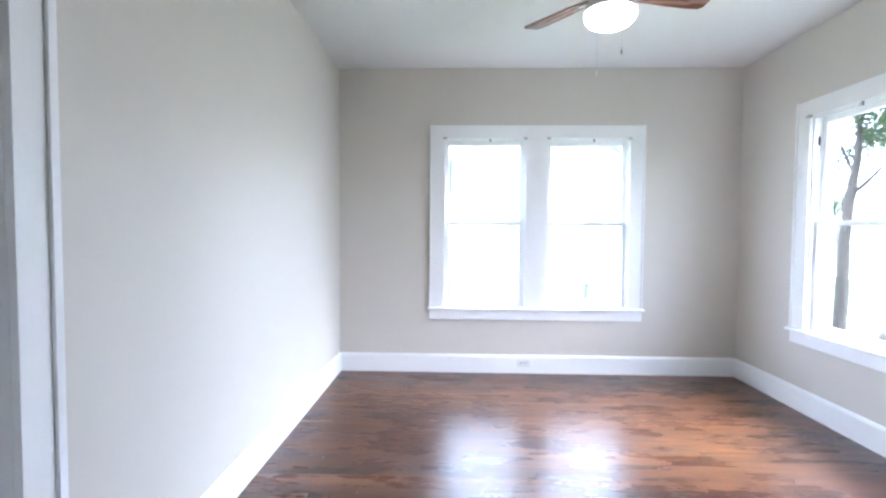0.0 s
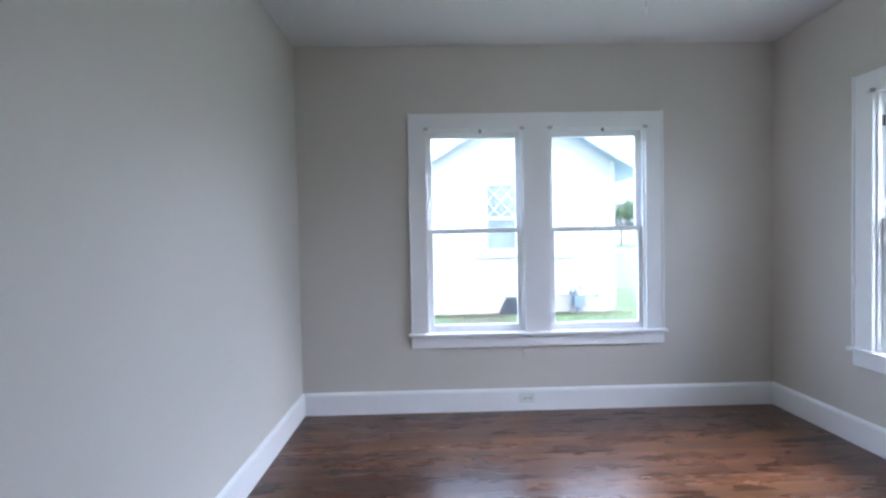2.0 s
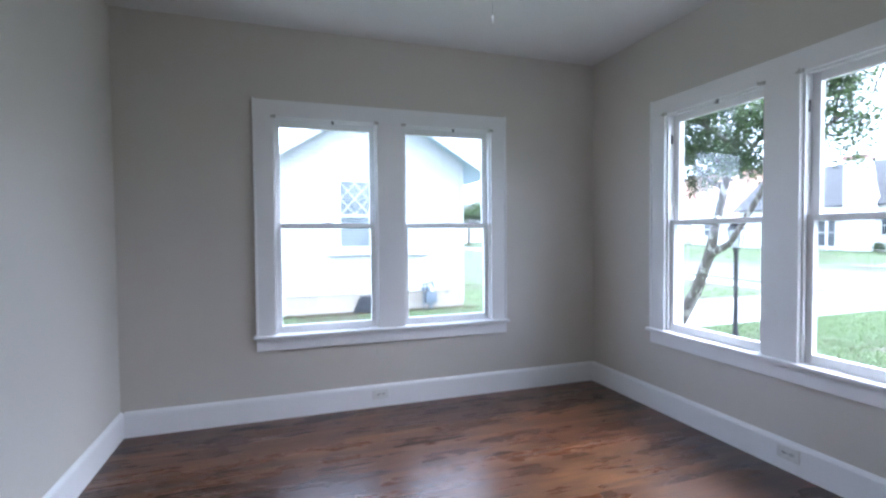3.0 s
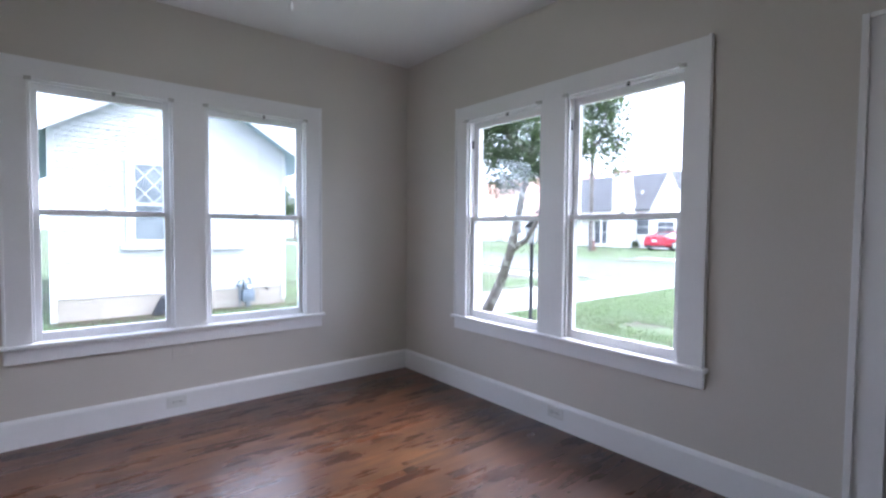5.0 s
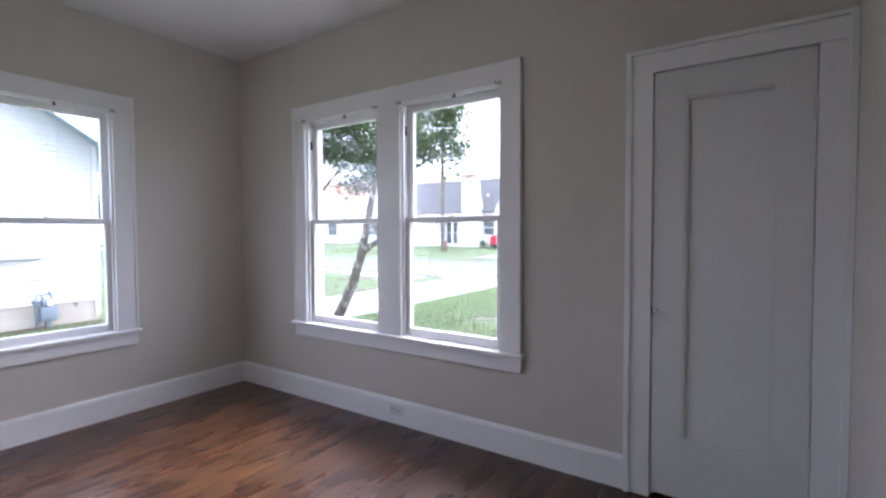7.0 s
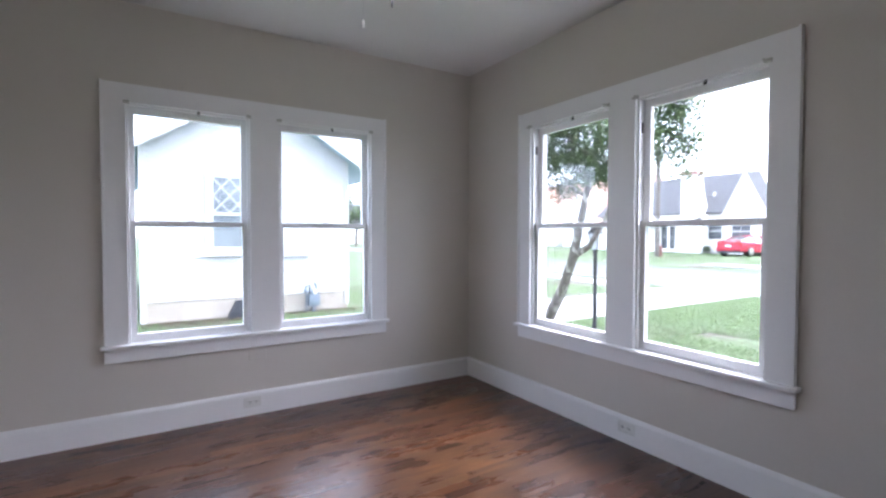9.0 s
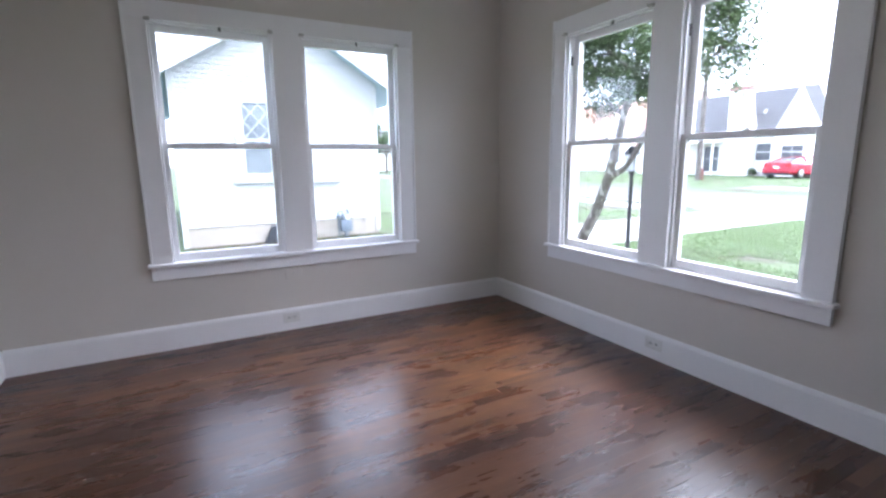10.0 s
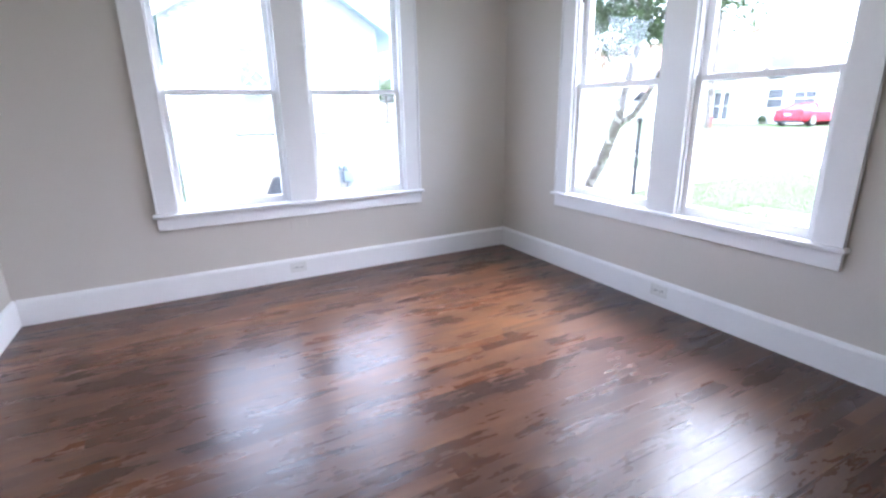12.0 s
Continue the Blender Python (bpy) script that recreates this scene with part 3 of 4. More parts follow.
# ---- neighbouring house ----
def house_window(parent, u0, u1, z0, z1, y, lattice, glass):
    w = thing("window", "", "")
    w.parent = parent
    part("casing", boxes((u0 - 0.11, y - 0.035, z0 - 0.02, u0, y, z1 + 0.12), (u1, y - 0.035, z0 - 0.02, u1 + 0.11, y, z1 + 0.12), (u0, y - 0.035, z1, u1, y, z1 + 0.12), bevel=0.004), SIDING, w)
    part("sill", boxes((u0 - 0.20, y - 0.08, z0 - 0.15, u1 + 0.20, y, z0 - 0.02), bevel=0.006), SIDING, w)
    part("pane", boxes((u0, y - 0.006, z0, u1, y - 0.002, z1)), glass, w, "pale curtained window glass")
    zm = z0 + (z1 - z0) * 0.48
    part("meeting_rail", boxes((u0, y - 0.03, zm - 0.03, u1, y - 0.0065, zm + 0.03)), SIDING, w)
    part("sash_frame", boxes((u0, y - 0.028, z0, u0 + 0.045, y - 0.0065, z1), (u1 - 0.045, y - 0.028, z0, u1, y - 0.0065, z1), (u0 + 0.045, y - 0.028, z0, u1 - 0.045, y - 0.0065, z0 + 0.05), (u0 + 0.045, y - 0.028, z1 - 0.04, u1 - 0.045, y - 0.0065, z1)), SIDING, w)
    if lattice:
        # diamond glazing bars in the upper sash
        a0, a1, c0, c1 = u0 + 0.045, u1 - 0.045, zm + 0.03, z1 - 0.04
        step, wd = (a1 - a0) / 2, 0.016
        for k in range(-2, 5):
            for sgn in (1, -1):
                pts = []
                for f in (0.0, 1.0):
                    z = c0 + f * (c1 - c0)
                    pts.append((a0 + k * step + sgn * (z - c0) * 0.9, z))
                (ua, za), (ub, zb) = pts
                lo, hi = max(min(ua, ub), a0), min(max(ua, ub), a1)
                if hi - lo < 0.02:
                    continue
                g = lambda u: za + (u - ua) * (zb - za) / (ub - ua)
                bm = bmesh.new()
                prism(bm, [(lo, g(lo) - wd), (lo, g(lo) + wd), (hi, g(hi) + wd), (hi, g(hi) - wd)] if sgn > 0 else
                      [(lo, g(lo) + wd), (hi, g(hi) + wd), (hi, g(hi) - wd), (lo, g(lo) - wd)], y - 0.02, y - 0.0065)
                part("glazing_bar", bm, SIDING, w)
    return w


NX0, NX1, NY, NB, EAVE = 0.90, 5.14, 11.4, -0.08, 2.86
APEX = (NX0 + NX1) / 2
SLOPE = 0.62
nb = thing("neighbour_house", "white clapboard house with shade-tinted blue eaves and lattice window", "house")
part("foundation", boxes((NX0 + 0.02, NY + 0.02, -0.6, NX1 - 0.02, 21.0, NB)), FOUNDATION, nb, "cream painted concrete foundation")
part("wall", boxes((NX0 + 0.03, NY + 0.03, NB, NX1 - 0.03, 21.0, EAVE)), SIDING, nb)
bm = bmesh.new()
prism(bm, [(NX0 + 0.03, EAVE), (NX1 - 0.03, EAVE), (NX1 - 0.03, EAVE + 0.14), (APEX, EAVE + (APEX - NX0) * SLOPE + 0.12), (NX0 + 0.03, EAVE + 0.14)], NY + 0.03, NY + 0.2)
part("gable", bm, SIDING, nb)
for x in (NX0, NX1 - 0.10):
    part("corner_board", boxes((x, NY - 0.012, NB - 0.3 if x > 3 else -0.5, x + 0.10, NY + 0.1, EAVE + 0.1), bevel=0.004), SIDING, nb)
# clapboards, each lapped over the one below
z, pitch = NB, 0.095
while z < EAVE + 1.34:
    top = z + pitch
    inset = max(0.0, (z - 0.01 - EAVE) / SLOPE)
    x0, x1 = max(NX0 + 0.10, NX0 + inset + 0.05), min(NX1 - 0.10, NX1 - inset - 0.05)
    if x1 - x0 > 0.2:
        bm = bmesh.new()
        a = [bm.verts.new(v) for v in ((x0, NY, z), (x0, NY + 0.028, z), (x0, NY + 0.028, top), (x0, NY + 0.018, top))]
        b = [bm.verts.new((x1, v.co.y, v.co.z)) for v in a]
        bm.faces.new(a), bm.faces.new(b[::-1])
        for i in range(4):
            bm.faces.new((a[i], b[i], b[(i + 1) % 4], a[(i + 1) % 4]))
        part("clapboard", bm, SIDING, nb)
    z += pitch
# roof: two slopes with wide eaves
OV, FRONT = 0.62, NY - 0.42
for s in (-1, 1):
    run = (NX1 - NX0) / 2 + OV
    ridge = EAVE + 0.10 + (APEX - NX0) * SLOPE + 0.05
    a, b = APEX, APEX + s * run
    bm = bmesh.new()
    prism(bm, [(a, ridge), (b, ridge - run * SLOPE), (b, ridge - run * SLOPE + 0.05), (a, ridge + 0.05)], FRONT + 0.03, 21.4)
    r = part("roof", bm, SHINGLE, nb, "grey shingle roof slope")
    # soffit carries the blue of the eave shade in its colour
    bm = bmesh.new()
    prism(bm, [(a, ridge - 0.02), (b, ridge - 0.02 - run * SLOPE), (b, ridge - 0.003 - run * SLOPE), (a, ridge - 0.003)], FRONT + 0.03, 21.4)
    part("soffit", bm, SOFFIT, r, "eave boards tinted with the blue shade of the overhang")
    bm = bmesh.new()
    prism(bm, [(a, ridge - 0.11), (b, ridge - 0.11 - run * SLOPE), (b, ridge + 0.06 - run * SLOPE), (a, ridge + 0.06)], FRONT, FRONT + 0.028)
    part("rake_board", bm, SIDING, r)
house_window(nb, 2.16, 2.88, 0.95, 2.48, NY, True, CURTAINED)
house_window(nb, 3.48, 4.02, 0.93, 2.42, NY, False, BLINDS)

# gas meter, hose tap and crawl-space cover at the foot of the wall
meter = thing("gas_meter", "grey gas meter with pipes against the white house", "gas meter", at=pose(4.24, NY - 0.16, -0.5))
part("meter_body", boxes((-0.13, -0.09, 0.14, 0.13, 0.09, 0.40), bevel=0.03), METERGREY, meter, smooth=True)
part("meter_top", boxes((-0.10, -0.07, 0.40, 0.10, 0.07, 0.52), bevel=0.03), METERGREY, meter, smooth=True)
part("dial", lathe([(0.055, 0), (0.05, -0.02)], 20, "Y"), PLASTIC, meter, "pale round dial", at=pose(0.02, -0.07, 0.46))
bm = bmesh.new()
limb(bm, [((-0.17, 0, 0.0), 0.02), ((-0.17, 0, 0.60), 0.02), ((-0.10, 0, 0.62), 0.02), ((-0.06, 0, 0.52), 0.02)], 8)
part("pipe", bm, METERGREY, meter)
bm = bmesh.new()
limb(bm, [((0.06, 0, 0.5), 0.02), ((0.06, 0, 0.62), 0.02), ((0.06, 0.15, 0.64), 0.02)], 8)
part("pipe", bm, METERGREY, meter)
part("stand", boxes((-0.04, -0.04, -0.02, 0.04, 0.04, 0.15)), METERGREY, meter)
part("regulator", lathe([(0.03, 0), (0.06, 0.02), (0.06, 0.05), (0.03, 0.07)], 16, "Y"), METERGREY, meter, at=pose(-0.17, -0.04, 0.50))
tap = thing("hose_tap", "small dark hose tap low on the house wall", "tap", at=pose(4.70, NY, -0.13))
part("spout", limb(bmesh.new(), [((0, 0.02, 0), 0.012), ((0, -0.08, 0), 0.014), ((0, -0.12, -0.05), 0.012)], 8), DARKMETAL, tap)
part("wheel", lathe([(0.03, 0.0), (0.03, 0.008)], 14), DARKMETAL, tap, at=pose(0, -0.07, 0.03))
part("stem", lathe([(0.006, 0.0), (0.006, 0.035)], 8), DARKMETAL, tap, at=pose(0, -0.07, 0.0))
bm = bmesh.new()
prism(bm, [(2.44, -0.5), (2.98, -0.5), (2.98, -0.13), (2.62, -0.13)], NY - 0.16, NY + 0.018)
bmesh.ops.bevel(bm, geom=bm.edges[:], offset=0.012, segments=2, affect="EDGES")
solid("crawlspace_cover", bm, BLACKPLASTIC, "black plastic crawl-space cover leaning on the foundation", "vent cover")


# ---- grass and leaf litter ----
rng = np.random.default_rng(5)


def blades(name, n, x0, x1, y0, y1, height, width, material, label, category, keep=None, flat=False, z0=-0.5):
    v, f = [], []
    for i in range(n):
        x, y = rng.uniform(x0, x1), rng.uniform(y0, y1)
        bare = noise.noise(Vector((x * 0.55, y * 0.55, 3.0)))
        if keep and not keep(x, y, bare):
            continue
        a, h, w = rng.uniform(0, 6.283), height * rng.uniform(0.5, 1.3), width * rng.uniform(0.6, 1.4)
        lean = rng.uniform(0.8, 2.4) * h
        c, s = math.cos(a), math.sin(a)
        z = ground_height(x, y) if z0 is None else z0
        k = len(v)
        if flat:
            v += [(x - s * w, y + c * w, z + 0.012), (x + s * w, y - c * w, z + 0.016), (x + c * h, y + s * h, z + 0.012 + 0.03 * rng.random())]
        else:
            v += [(x - s * w, y + c * w, z - 0.01), (x + s * w, y - c * w, z - 0.01), (x + c * lean, y + s * lean, z + h)]
        f.append((k, k + 1, k + 2))
    return tagged(from_arrays(name, v, f, material), label, category, kind="stuff")


blades("grass", 90000, 4.2, 15.6, 2.0, 7.3, 0.045, 0.009, GRASS, "short patchy green lawn grass", "grass",
       lambda x, y, b: not (x < 9.6 and y < 5.2 and b > -0.22 + 0.25 * rng.random()))
blades("grass", 14000, 5.5, 17.0, 10.0, 16.0, 0.04, 0.01, GRASS, "short patchy green lawn grass", "grass", lambda x, y, b: x < 14.0)
blades("grass", 9000, -0.5, 7.0, 8.6, 11.35, 0.04, 0.008, GRASS, "thin green grass beside the house", "grass", lambda x, y, b: b < 0.1 or rng.random() < 0.35)
blades("grass", 9000, 26.5, 37.0, 9.0, 30.0, 0.05, 0.03, GRASS, "green verge grass across the street", "grass", z0=None)
blades("leaf_litter", 1300, 0.9, 5.4, 10.95, 11.38, 0.05, 0.014, DEADLEAF, "brown dead leaves along the foundation", "leaf litter", flat=True)
blades("leaf_litter", 1800, 4.4, 9.5, 2.2, 5.4, 0.05, 0.012, DEADLEAF, "brown dead leaves on bare soil", "leaf litter", flat=True)


# ---- trees ----
def leaf_cloud(name, centres, count, spread, size, material, parent):
    v, f = [], []
    cs = [Vector(c) for c in centres]
    for i in range(count):
        c = cs[rng.integers(len(cs))]
        d = Vector(rng.normal(0, 1, 3))
        p = c + Vector((d.x * spread, d.y * spread, d.z * spread * 0.6))
        q = Euler(tuple(rng.uniform(-1, 1, 3) * (0.9, 0.9, 3.1))).to_matrix()
        l, w = size * rng.uniform(0.7, 1.3), size * rng.uniform(0.25, 0.4)
        k = len(v)
        v += [tuple(p + q @ Vector(o)) for o in ((0, 0, 0), (l * 0.5, w, 0.1 * l), (l, 0, 0), (l * 0.5, -w, 0.1 * l))]
        f.append((k, k + 1, k + 2, k + 3))
    return from_arrays(name, v, f, material, parent)


def grow(start, heading, length, radius, depth, tips, bm, rise=0.15):
    """A branch with side shoots; collects the places where leaves sit."""
    p, d = Vector(start), Vector(heading).normalized()
    pts = [(p.copy(), radius)]
    n = 5
    for i in range(n):
        d = (d + Vector((random.uniform(-1, 1), random.uniform(-1, 1), random.uniform(-0.6, 1) * 0.8 + rise)) * 0.22).normalized()
        p = p + d * length / n
        pts.append((p.copy(), radius * (1 - 0.75 * (i + 1) / n)))
        if depth > 0 and i >= 1:
            side = d.cross(Vector((random.uniform(-1, 1), random.uniform(-1, 1), random.uniform(-1, 1)))).normalized()
            grow(p, d * 0.6 + side, length * random.uniform(0.45, 0.65), radius * 0.45, depth - 1, tips, bm, rise)
        if depth <= 1 and i >= 2:
            tips.append(p.copy())
    limb(bm, pts, 6 if depth < 2 else 8, 0.15)


random.seed(11)
tree = thing("tree", "leaning tree with mottled trunk and dense small green leaves", "tree", at=Matrix())
bm = bmesh.new()
trunk_line = [((7.62, 7.36, -0.62), 0.135), ((7.6, 7.22, -0.38), 0.115), ((7.6, 7.02, -0.05), 0.10), ((7.6, 6.83, 0.27), 0.092), ((7.6, 6.70, 0.60), 0.085), ((7.6, 6.57, 0.90), 0.082),
              ((7.6, 6.49, 1.28), 0.066), ((7.62, 6.42, 1.55), 0.064), ((7.65, 6.36, 1.95), 0.060), ((7.7, 6.25, 2.4), 0.052), ((7.7, 6.15, 2.9), 0.04)]
limb(bm, trunk_line, 12, 0.18)
limb(bm, [((7.6, 6.58, 0.86), 0.062), ((7.58, 6.38, 0.97), 0.055), ((7.56, 6.18, 1.06), 0.050), ((7.55, 6.0, 1.30), 0.045), ((7.6, 5.75, 1.75), 0.04), ((7.7, 5.5, 2.3), 0.032)], 10, 0.15)
tips = []
for s, h, l, r in (((7.65, 6.36, 1.95), (0.1, 0.9, 0.55), 1.5, 0.04), ((7.7, 6.25, 2.3), (0.5, -0.5, 0.7), 1.5, 0.04), ((7.7, 6.2, 2.6), (-0.6, 0.5, 0.6), 1.4, 0.04),
                   ((7.7, 6.15, 2.85), (0.1, 0.1, 1.0), 1.5, 0.04), ((7.7, 5.5, 2.3), (0.1, -0.7, 0.6), 1.2, 0.032), ((7.7, 5.5, 2.3), (0.4, 0.3, 0.9), 1.4, 0.032),
                   ((7.65, 5.65, 2.0), (-0.5, -0.7, 0.5), 1.0, 0.03), ((7.68, 6.3, 2.15), (0.6, 0.8, 0.35), 1.5, 0.035)):
    grow(s, h, l, r, 2, tips, bm)
part("trunk", bm, BARK, tree, "mottled grey-brown bark", True)
tips = [p for p in tips if p.y > 4.5 and (p.y < 6.3 or p.z > 2.05)]
leaf_cloud("crown", tips, 40000, 0.15, 0.055, LEAF, tree)
tagged(tree.children[-1], "dense small green leaves")

random.seed(31)
stem = thing("tree", "slender dark-trunked tree with small green leaves", "tree", at=Matrix())
bm = bmesh.new()
limb(bm, [((6.55, 6.72, -0.6), 0.10), ((6.5, 6.74, -0.3), 0.085), ((6.5, 6.72, 0.4), 0.075), ((6.52, 6.74, 1.1), 0.07), ((6.6, 6.78, 1.7), 0.06), ((6.68, 6.76, 2.3), 0.05), ((6.72, 6.8, 2.9), 0.03)], 12, 0.2)
tips = []
for s, h, l, r in (((6.62, 6.77, 1.8), (0.7, -0.2, 0.6), 1.0, 0.035), ((6.66, 6.76, 2.1), (0.1, 0.7, 0.6), 1.0, 0.03),
                   ((6.7, 6.78, 2.6), (0.3, 0.2, 1.0), 1.1, 0.03), ((6.7, 6.8, 2.75), (-0.3, -0.4, 0.9), 0.9, 0.03)):
    grow(s, h, l, r, 2, tips, bm)
part("trunk", bm, DARKBARK, stem, "dark rough bark", True)
leaf_cloud("crown", [p for p in tips if p.z > 1.75], 14000, 0.13, 0.055, LEAF, stem)
tagged(stem.children[-1], "loose small green leaves")


def far_tree(x, y, height, seed, material=FARLEAF, leaves=2600):
    random.seed(seed)
    t = thing("tree", "leafy green tree far across the street", "tree", "far trees", at=Matrix())
    b2, tp, z = bmesh.new(), [], ground_height(x, y)
    limb(b2, [((x, y, z - 0.1), height * 0.03), ((x + 0.1, y, z + height * 0.3), height * 0.022), ((x, y + 0.1, z + height * 0.6), height * 0.012)], 8, 0.15)
    for k in range(7):
        a = k * 2.4 + seed
        grow((x + 0.05, y, z + height * (0.28 + 0.04 * k)), (math.cos(a), math.sin(a), 0.6), height * 0.34, height * 0.010, 1, tp, b2)
    part("trunk", b2, BARK, t, smooth=True)
    leaf_cloud("crown", tp, leaves, height * 0.05, height * 0.045, material, t)
    return t


for i, (x, y, h) in enumerate(((52, 20, 7.0), (56, 27, 7.5), (48, 60, 8), (38, 62, 9), (27, 66, 8), (60, 50, 9), (20, 70, 8), (66, 36, 8), (12, 60, 8), (58, 10, 7))):
    far_tree(x, y, h, i + 3)

# ---- yard lamp, utility pole ----
yl = thing("yard_lamp", "black post yard lamp with square white lantern", "yard lamp", at=pose(7.92, 6.36, -0.5, 0, 0, 20))
part("post", lathe([(0.055, -0.05), (0.05, 0.1), (0.036, 0.14), (0.033, 1.42), (0.05, 1.46), (0.05, 1.50)], 14), DARKMETAL, yl, "black metal post", True)
lan = part("lantern", lathe([(0.085, 1.50), (0.125, 1.78)], 4), LANTERN, yl, "frosted white lantern glass", at=pose(0, 0, 0, 0, 0, 45))
part("cap", lathe([(0.165, 1.78), (0.16, 1.80), (0.06, 1.90), (0.02, 1.94)], 4), DARKMETAL, yl, "dark metal cap", at=pose(0, 0, 0, 0, 0, 45))
for k in range(4):
    a = radians(45 + 90 * k + 45)
    bm = limb(bmesh.new(), [((0.087 * math.cos(a), 0.087 * math.sin(a), 1.50), 0.008), ((0.127 * math.cos(a), 0.127 * math.sin(a), 1.78), 0.008)], 6)
    part("lantern_bar", bm, DARKMETAL, lan)
pole = thing("utility_pole", "brown wooden utility pole beside the far verge", "utility pole", at=pose(30.2, 20.0, ground_height(30.2, 20)))
part("post", lathe([(0.17, -0.2), (0.15, 3), (0.12, 9)], 12), BARK, pole, smooth=True)
part("crossarm", boxes((-0.06, -1.1, 8.2, 0.06, 1.1, 8.34), bevel=0.01), BARK, pole)


# ---- houses across the street ----
def gable_block(parent, x0, x1, y0, y1, z0, eave, apex, roof_mat, along, ov=0.3):
    """A walled block with a gabled roof; along: the ridge runs along that axis."""
    part("wall", boxes((x0, y0, z0 - 0.3, x1, y1, eave)), STUCCO, parent)
    if along == "y":
        m = (x0 + x1) / 2
        for s, e in ((-1, x0), (1, x1)):
            k = (apex - eave) / abs(m - e)
            bm = prism(bmesh.new(), [(m, apex), (e + s * ov, eave - k * ov), (e + s * ov, eave - k * ov + 0.12), (m, apex + 0.12)], y0 - ov, y1 + ov)
            part("roof", bm, roof_mat, parent)
        bm = prism(bmesh.new(), [(x0, eave), (x1, eave), (m, apex - 0.02)], y0 + 0.01, y0 + 0.15)
        part("gable", bm, STUCCO, parent)
        part("gable", prism(bmesh.new(), [(x0, eave), (x1, eave), (m, apex - 0.02)], y1 - 0.15, y1 - 0.01), STUCCO, parent)
    else:
        m = (y0 + y1) / 2
        turn = pose(0, 0, 0, 0, 0, 90)
        for s, e in ((-1, y0), (1, y1)):
            k = (apex - eave) / abs(m - e)
            bm = prism(bmesh.new(), [(m, apex), (e + s * ov, eave - k * ov), (e + s * ov, eave - k * ov + 0.12), (m, apex + 0.12)], -x1 - ov, -x0 + ov)
            part("roof", bm, roof_mat, parent, at=turn)
            bm = prism(bmesh.new(), [(m, apex - 0.12), (e + s * ov, eave - k * ov - 0.12), (e + s * ov, eave - k * ov + 0.15), (m, apex + 0.15)], -x0 + ov, -x0 + ov + 0.05)
            part("barge_board", bm, STUCCO, parent, at=turn)
        bm = prism(bmesh.new(), [(y0, eave), (y1, eave), (m, apex - 0.02)], -x0 - 0.15, -x0 - 0.01)
        part("gable", bm, STUCCO, parent, at=turn)


def far_window(parent, x, y0, y1, z0, z1, panes=1):
    w = thing("window", "", "")
    w.parent = parent
    part("frame", boxes((x - 0.05, y0 - 0.08, z0 - 0.08, x, y0, z1 + 0.08), (x - 0.05, y1, z0 - 0.08, x, y1 + 0.08, z1 + 0.08),
                        (x - 0.05, y0, z1, x, y1, z1 + 0.08), (x - 0.08, y0, z0 - 0.08, x, y1, z0)), STUCCO, w)
    step = (y1 - y0) / panes
    for i in range(panes):
        part("pane", boxes((x - 0.012, y0 + i * step + 0.02, z0, x - 0.004, y0 + (i + 1) * step - 0.02, z1)), DARKGLASS, w)
    part("rail", boxes((x - 0.04, y0, (z0 + z1) / 2 - 0.03, x - 0.0125, y1, (z0 + z1) / 2 + 0.03)), STUCCO, w)


FX = 37.8
fh = thing("house", "white house with steep grey shingle roof and broad chimney", "house", at=Matrix())
gable_block(fh, FX, 45.8, 19.37, 31.0, -0.1, 3.15, 6.25, SHINGLE, "y")
gable_block(fh, FX - 0.6, 39.2, 16.4, 19.35, -0.1, 2.75, 5.75, SHINGLE, "x", 0.08)
bm = bmesh.new()
for z0, z1, a0, a1, b0, b1 in ((-0.3, 2.7, 20.72, 22.66, 20.80, 22.66), (2.7, 4.2, 20.80, 22.66, 21.22, 22.68), (4.2, 6.0, 21.22, 22.68, 21.42, 22.68)):
    lo = [bm.verts.new(v) for v in ((FX - 0.6, a0, z0), (FX + 0.3, a0, z0), (FX + 0.3, a1, z0), (FX - 0.6, a1, z0))]
    hi = [bm.verts.new(v) for v in ((FX - 0.6, b0, z1), (FX + 0.3, b0, z1), (FX + 0.3, b1, z1), (FX - 0.6, b1, z1))]
    bm.faces.new(lo[::-1]), bm.faces.new(hi)
    for i in range(4):
        bm.faces.new((lo[i], lo[(i + 1) % 4], hi[(i + 1) % 4], hi[i]))
ch = part("chimney", bm, STUCCO, fh, "white painted chimney")
part("chimney_cap", boxes((FX - 0.66, 21.36, 6.0, FX + 0.36, 22.74, 6.32), bevel=0.03), BRICK, ch, "red brick chimney top")
far_window(fh, FX, 19.75, 20.75, 1.0, 2.2)
far_window(fh, FX - 0.6, 17.45, 18.75, 1.15, 1.98, 2)
far_window(fh, FX, 23.5, 24.7, 0.2, 2.1, 2)
part("porch_roof", boxes((FX - 1.3, 23.2, 2.35, FX, 27.5, 2.5), bevel=0.02), STUCCO, fh)
for y in (23.3, 25.3, 27.3):
    part("porch_post", boxes((FX - 1.25, y - 0.06, -0.2, FX - 1.12, y + 0.06, 2.35)), STUCCO, fh)

